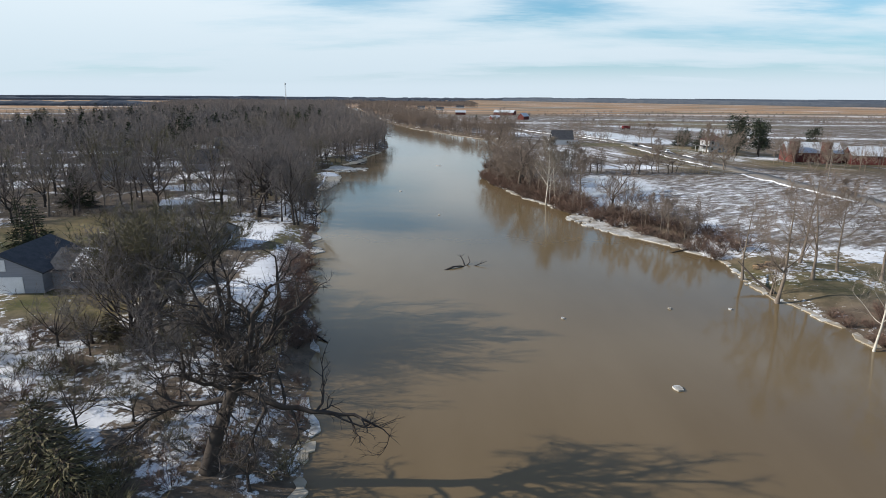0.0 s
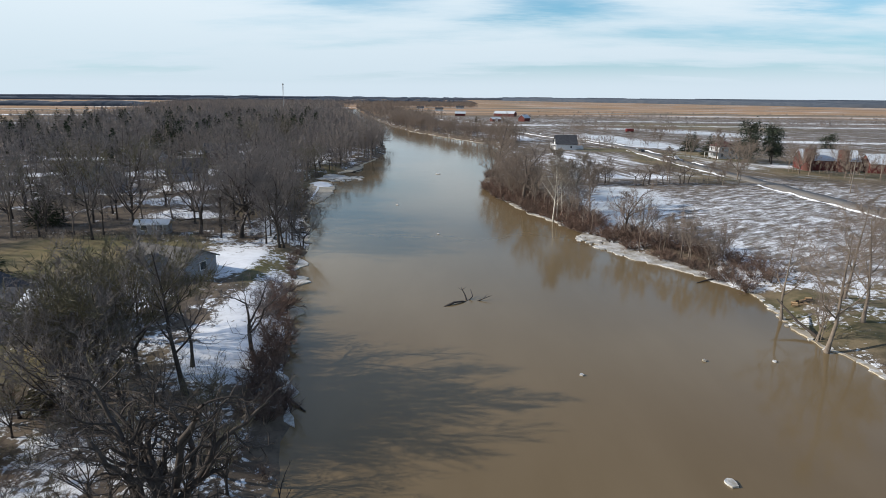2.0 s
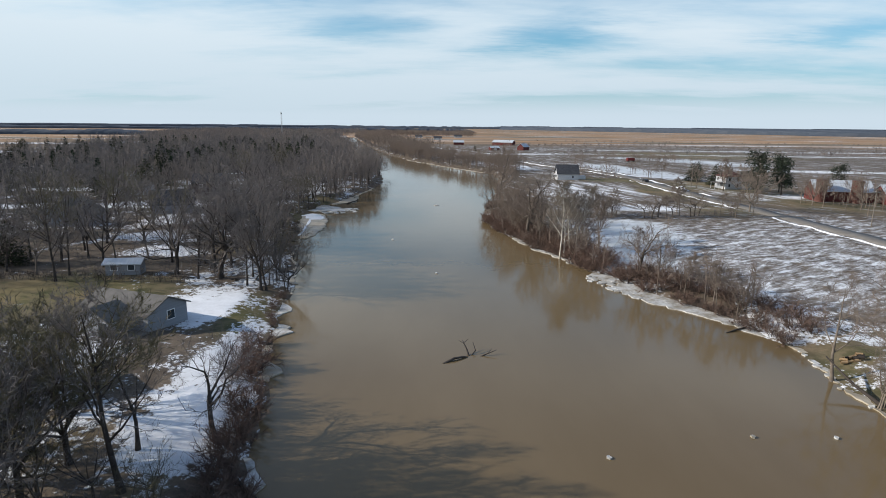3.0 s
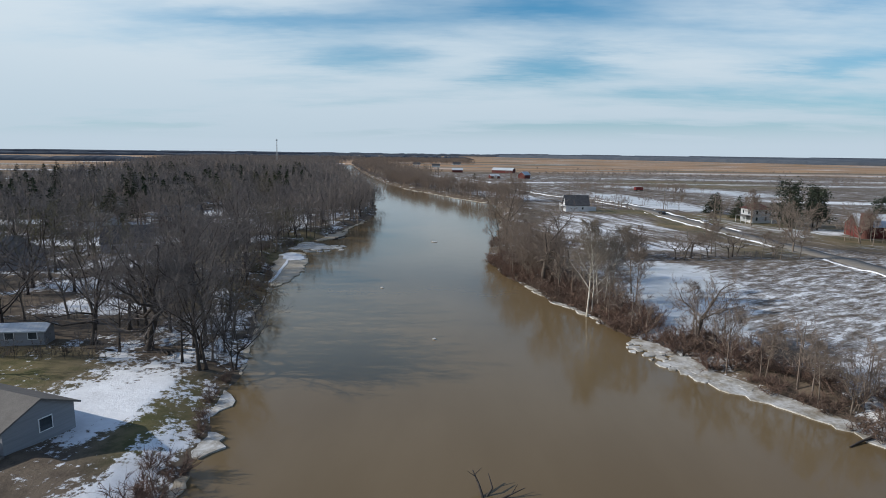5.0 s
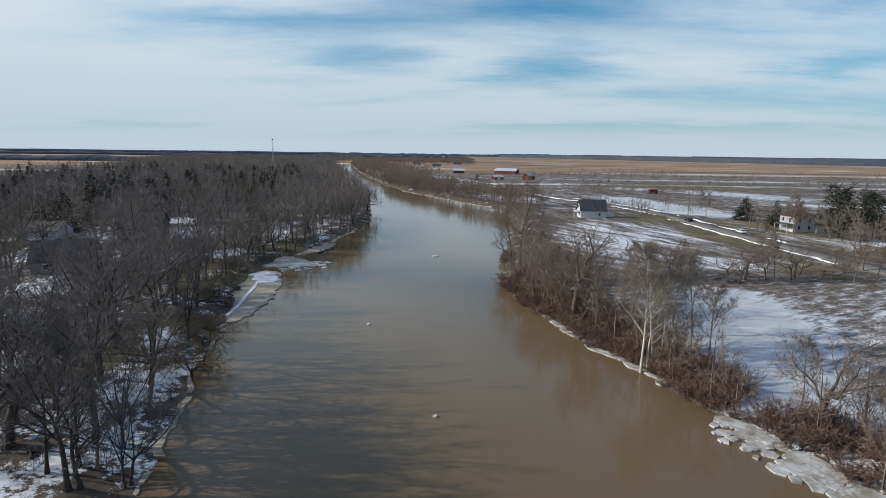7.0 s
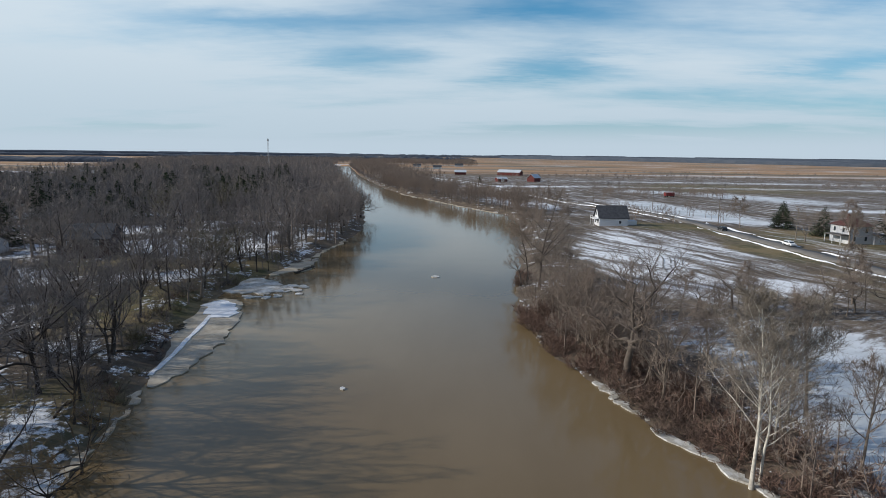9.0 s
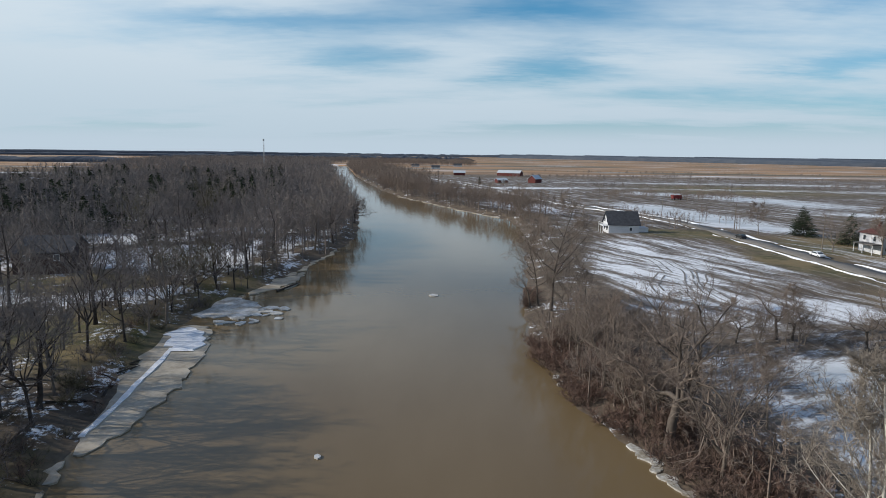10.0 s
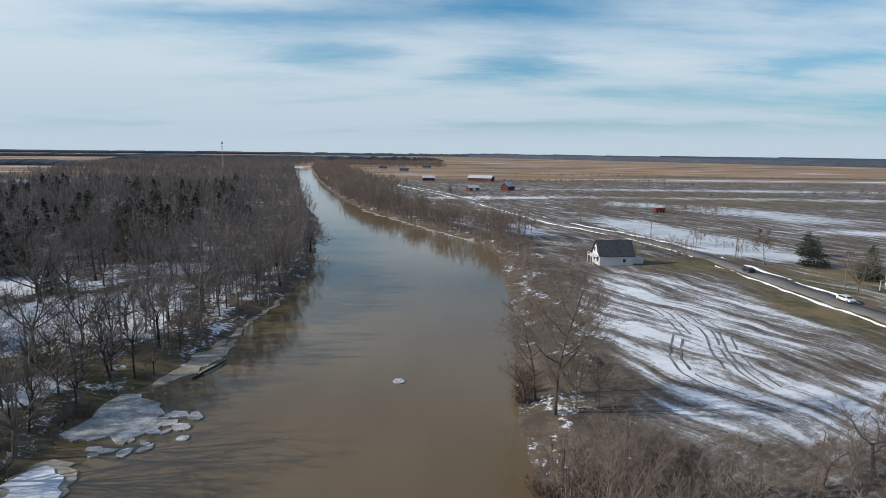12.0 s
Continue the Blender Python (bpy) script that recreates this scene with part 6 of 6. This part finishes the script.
slab("ice_shelf", [(-37.5, 172), (-35.2, 178), (-35.6, 190), (-36.5, 200), (-38.6, 208), (-39.6, 212), (-42, 215.5), (-46, 216), (-48, 206), (-46, 196), (-42, 182)], -0.1, 0.16, ICE_DIRTY, "grey shelf of shore ice along the bank", seed=1)
slab("snow_crust", [(-38.8, 203), (-39.4, 208), (-41.4, 212.6), (-44.6, 214.4), (-46.2, 211), (-44.6, 206), (-42.0, 203)], 0.15, 0.3, SNOW, "white snow crust on the shore ice", "snow", seed=2)
slab("ice_ridge", [(-38.9, 176), (-39.5, 184), (-40.6, 192), (-41.4, 199), (-42.4, 204), (-43.0, 204), (-42.1, 199), (-41.3, 192), (-40.1, 184), (-39.5, 176)], 0.15, 0.28, SNOW, "thin white ridge of snow along the shelf ice", "snow", rough=0.06, seed=6)
slab("ice_shelf", [(-46, 222), (-38, 220), (-36.5, 225), (-38, 231), (-44, 236), (-49, 234), (-50, 226)], -0.1, 0.17, ICE, "white shelf of shore ice in the inlet", seed=3)
slab("ice_shelf", [(-42, 238), (-37.6, 244), (-35.5, 256), (-36.5, 262), (-39, 256), (-43, 247)], -0.1, 0.14, ICE_DIRTY, "grey shelf of shore ice along the bank", seed=4)
slab("ice_shelf", [(34.6, 119.5), (32.0, 124.5), (31.0, 128.5), (33.5, 130.5), (36.0, 128), (39.0, 123.5), (43, 115), (45.6, 108), (43.2, 107.5), (38, 115.5)], -0.1, 0.15, ICE, "pale shelf of shore ice along the bank", seed=5)
slab("ice_shelf", [(-16.2, 62), (-14.0, 60), (-14.6, 65), (-17.0, 70), (-18.4, 69)], -0.1, 0.14, ICE, "small pale shore ice by a fallen trunk", seed=9)


def shore_ice(y0, y1, reach, side, mat, label, seed):
    """Ragged pieces of ice that hug one bank, with gaps between them."""
    r, y = np.random.default_rng(seed), y0
    while y < y1:
        ln = r.uniform(2.5, 8.0)
        ys = np.linspace(y, min(y + ln, y1 + 2), 6)
        edge = left_bank(ys) if side < 0 else right_bank(ys)
        bulge = reach * r.uniform(0.35, 1.3) * np.sin(np.linspace(0.25, math.pi - 0.25, 6)) * r.uniform(0.6, 1.2, 6)
        outer = [(float(e - side * k), float(v)) for e, v, k in zip(edge, ys, bulge)]
        inner = [(float(e + side * 0.5), float(v)) for e, v in zip(edge, ys)]
        slab("ice_shelf", outer + inner[::-1], -0.1, 0.1 + r.uniform(0, 0.08), mat if r.uniform() < 0.88 else ICE, label, group="shore ice", rough=0.16, seed=seed + int(y))
        y += ln + r.exponential(1.6)


shore_ice(150, 168, 1.0, 1, ICE, "narrow pale shore ice along the brush", 21)
shore_ice(28, 50, 0.7, -1, ICE_DIRTY, "narrow pale shore ice below an oak", 22)
shore_ice(86, 121, 1.9, -1, ICE_DIRTY, "tan shore ice along the yard", 23)
shore_ice(250, 300, 1.6, -1, ICE_DIRTY, "thin grey shore ice along the woods", 24)
shore_ice(122, 170, 0.7, -1, ICE_DIRTY, "thin grey shore ice along the woods", 25)
shore_ice(56, 98, 0.55, 1, ICE_DIRTY, "thin pale shore ice along the lawn", 26)
shore_ice(103, 137, 2.6, 1, ICE, "pale broken shelf of shore ice along the bank", 27)
shore_ice(390, 520, 1.6, 1, ICE_DIRTY, "thin grey shore ice below far trees", 28)
ice_rng = np.random.default_rng(8)
for i in range(60):
    y = ice_rng.uniform(119, 137)
    floe(float(right_bank(y)) - 1.2 - abs(ice_rng.normal()) * 2.0, y, ice_rng.uniform(0.3, 1.3), 200 + i)
for i in range(26):
    y = ice_rng.uniform(50, 99)
    floe(float(right_bank(y)) - ice_rng.uniform(-0.5, 0.35), y, ice_rng.uniform(0.25, 0.7), 300 + i)
for i in range(34):
    y = ice_rng.choice((152, 158, 171, 175, 192)) + ice_rng.normal() * 2.2
    floe(float(right_bank(y)) - ice_rng.uniform(-0.6, 0.25), y, ice_rng.uniform(0.3, 1.0), 340 + i)
for i in range(22):
    floe(ice_rng.uniform(-43, -32), ice_rng.uniform(217, 229), ice_rng.uniform(0.4, 1.3), 400 + i, stretch=1.6)
for i, (x, y, s) in enumerate(((-31.4, 221.3, 1.0), (22.8, 52.6, 0.62), (15, 71, 0.3), (30, 75, 0.25), (-4, 240, 1.1), (38, 75, 0.25), (-14, 173, 0.4), (-2, 138, 0.35))):
    floe(x, y, s, 500 + i, label="lone ice floe adrift in brown water")
floe(-36.2, 245.6, 1.3, 520, ICE_DIRTY, 2.6, 0.12, 1.2)


# ---- drift timber ----
def log(name, pts, r0, r1, mat, label, category="log", sides=7, group=""):
    p = np.array(pts, float)
    return tagged(new(name, smooth(mesh_np(name, *tube(p, np.linspace(r0, r1, len(p)), sides), mat))), label, category, group)


snag = thing("snag", pose(3.0, 94.4, 0) @ Matrix.Diagonal((1, 1, 0.7, 1)), "half-sunken driftwood snag breaking the current", "driftwood")
for n, pts, r0, r1 in (("trunk", [(-3.2, -2.2, -0.15), (-1.8, -1.1, 0.35), (-0.6, -0.3, 0.2), (0.4, 0.3, -0.3)], 0.24, 0.12), ("branch", [(0.2, 0.2, -0.3), (-0.2, 1.5, 0.9), (-0.7, 2.6, 1.9)], 0.16, 0.05),
                       ("branch", [(0.2, 0.4, -0.3), (1.0, 1.2, 0.6), (0.7, 2.4, 1.6)], 0.13, 0.04), ("branch", [(1.2, 0.2, -0.3), (2.6, 0.6, 0.4), (3.8, 1.0, 0.9)], 0.13, 0.04), ("branch", [(2.6, 0.6, 0.4), (3.2, 1.4, 1.0)], 0.06, 0.02),
                       ("branch", [(-0.5, 2.2, 1.6), (0.1, 2.8, 2.0)], 0.05, 0.02), ("branch", [(-0.4, 2.0, 1.4), (-1.2, 2.3, 2.0)], 0.05, 0.02)):
    me = smooth(mesh_np(n, *tube(np.array(pts, float), np.linspace(r0, r1, len(pts)), 7), BARK))
    hang(n, me, snag)
log("fallen_log", [(-37.5, 241.5, 0.1), (-36.0, 245.5, 0.28), (-34.6, 249.5, 0.3)], 0.26, 0.14, BARK, "drift log frozen into a thin floe")
log("fallen_log", [(-17.5, 66.5, 0.5), (-15.5, 64.8, 0.3), (-13.2, 62.6, 0.05)], 0.22, 0.08, BARK, "fallen trunk dipping into the river")
log("leaning_trunk", [(46.9, 81.2, 0.3), (45.8, 84.5, 1.3), (45.0, 88.5, 3.0)], 0.24, 0.08, BARK, "dark trunk leaning low over the water")
log("fallen_log", [(44.8, 106.5, 0.3), (42.4, 105.4, 0.15), (41.0, 104.6, 0.05)], 0.16, 0.07, BARK, "drift log on the shore ice")
for i in range(26):
    x, y = -float(rng.uniform(30, 47)), float(rng.uniform(124, 205))
    x = min(x, float(left_bank(y)) - 1.5)
    a, ln = rng.uniform(0, 3.14), rng.uniform(1.5, 4.5)
    z0, z1 = at_ground(x, y), at_ground(x + math.cos(a) * ln, y + math.sin(a) * ln)
    log("fallen_log", [(x, y, z0 + 0.1), (x + math.cos(a) * ln * 0.5, y + math.sin(a) * ln * 0.5, (z0 + z1) / 2 + 0.22), (x + math.cos(a) * ln, y + math.sin(a) * ln, z1 + 0.1)], 0.16, 0.07, BARK, "fallen dead branch on snowy leaf litter", "log", 5, "deadfall")
for i in range(18):
    a = rng.uniform(-0.5, 0.5)
    x, y = 51 + rng.uniform(-1.4, 1.4), 92.5 + rng.uniform(-0.8, 0.8)
    z = at_ground(x, y) + 0.15 + 0.2 * (i % 3)
    log("firewood_log", [(x - 0.4 * math.cos(a), y - 0.4 * math.sin(a), z), (x + 0.4 * math.cos(a), y + 0.4 * math.sin(a), z)], 0.17, 0.17, CUTWOOD if i % 2 else BARK, "cut firewood log in a heap on the bank", "firewood", 8, "firewood heap")
# brush behind the shelf ice
for x, y in spread(46, (-60, -34, 160, 236), 1.3, lambda x, y: 1.0 < left_bank(y) - x < 7):
    k = rng.uniform(0.5, 1.0)
    plant(SHRUB_GREY[rng.integers(3)], "shrub", x, y, rng.uniform(0, 360), (k * 1.2, k), "leafless brown shrub behind the shore ice", "shrub", "bank brush")
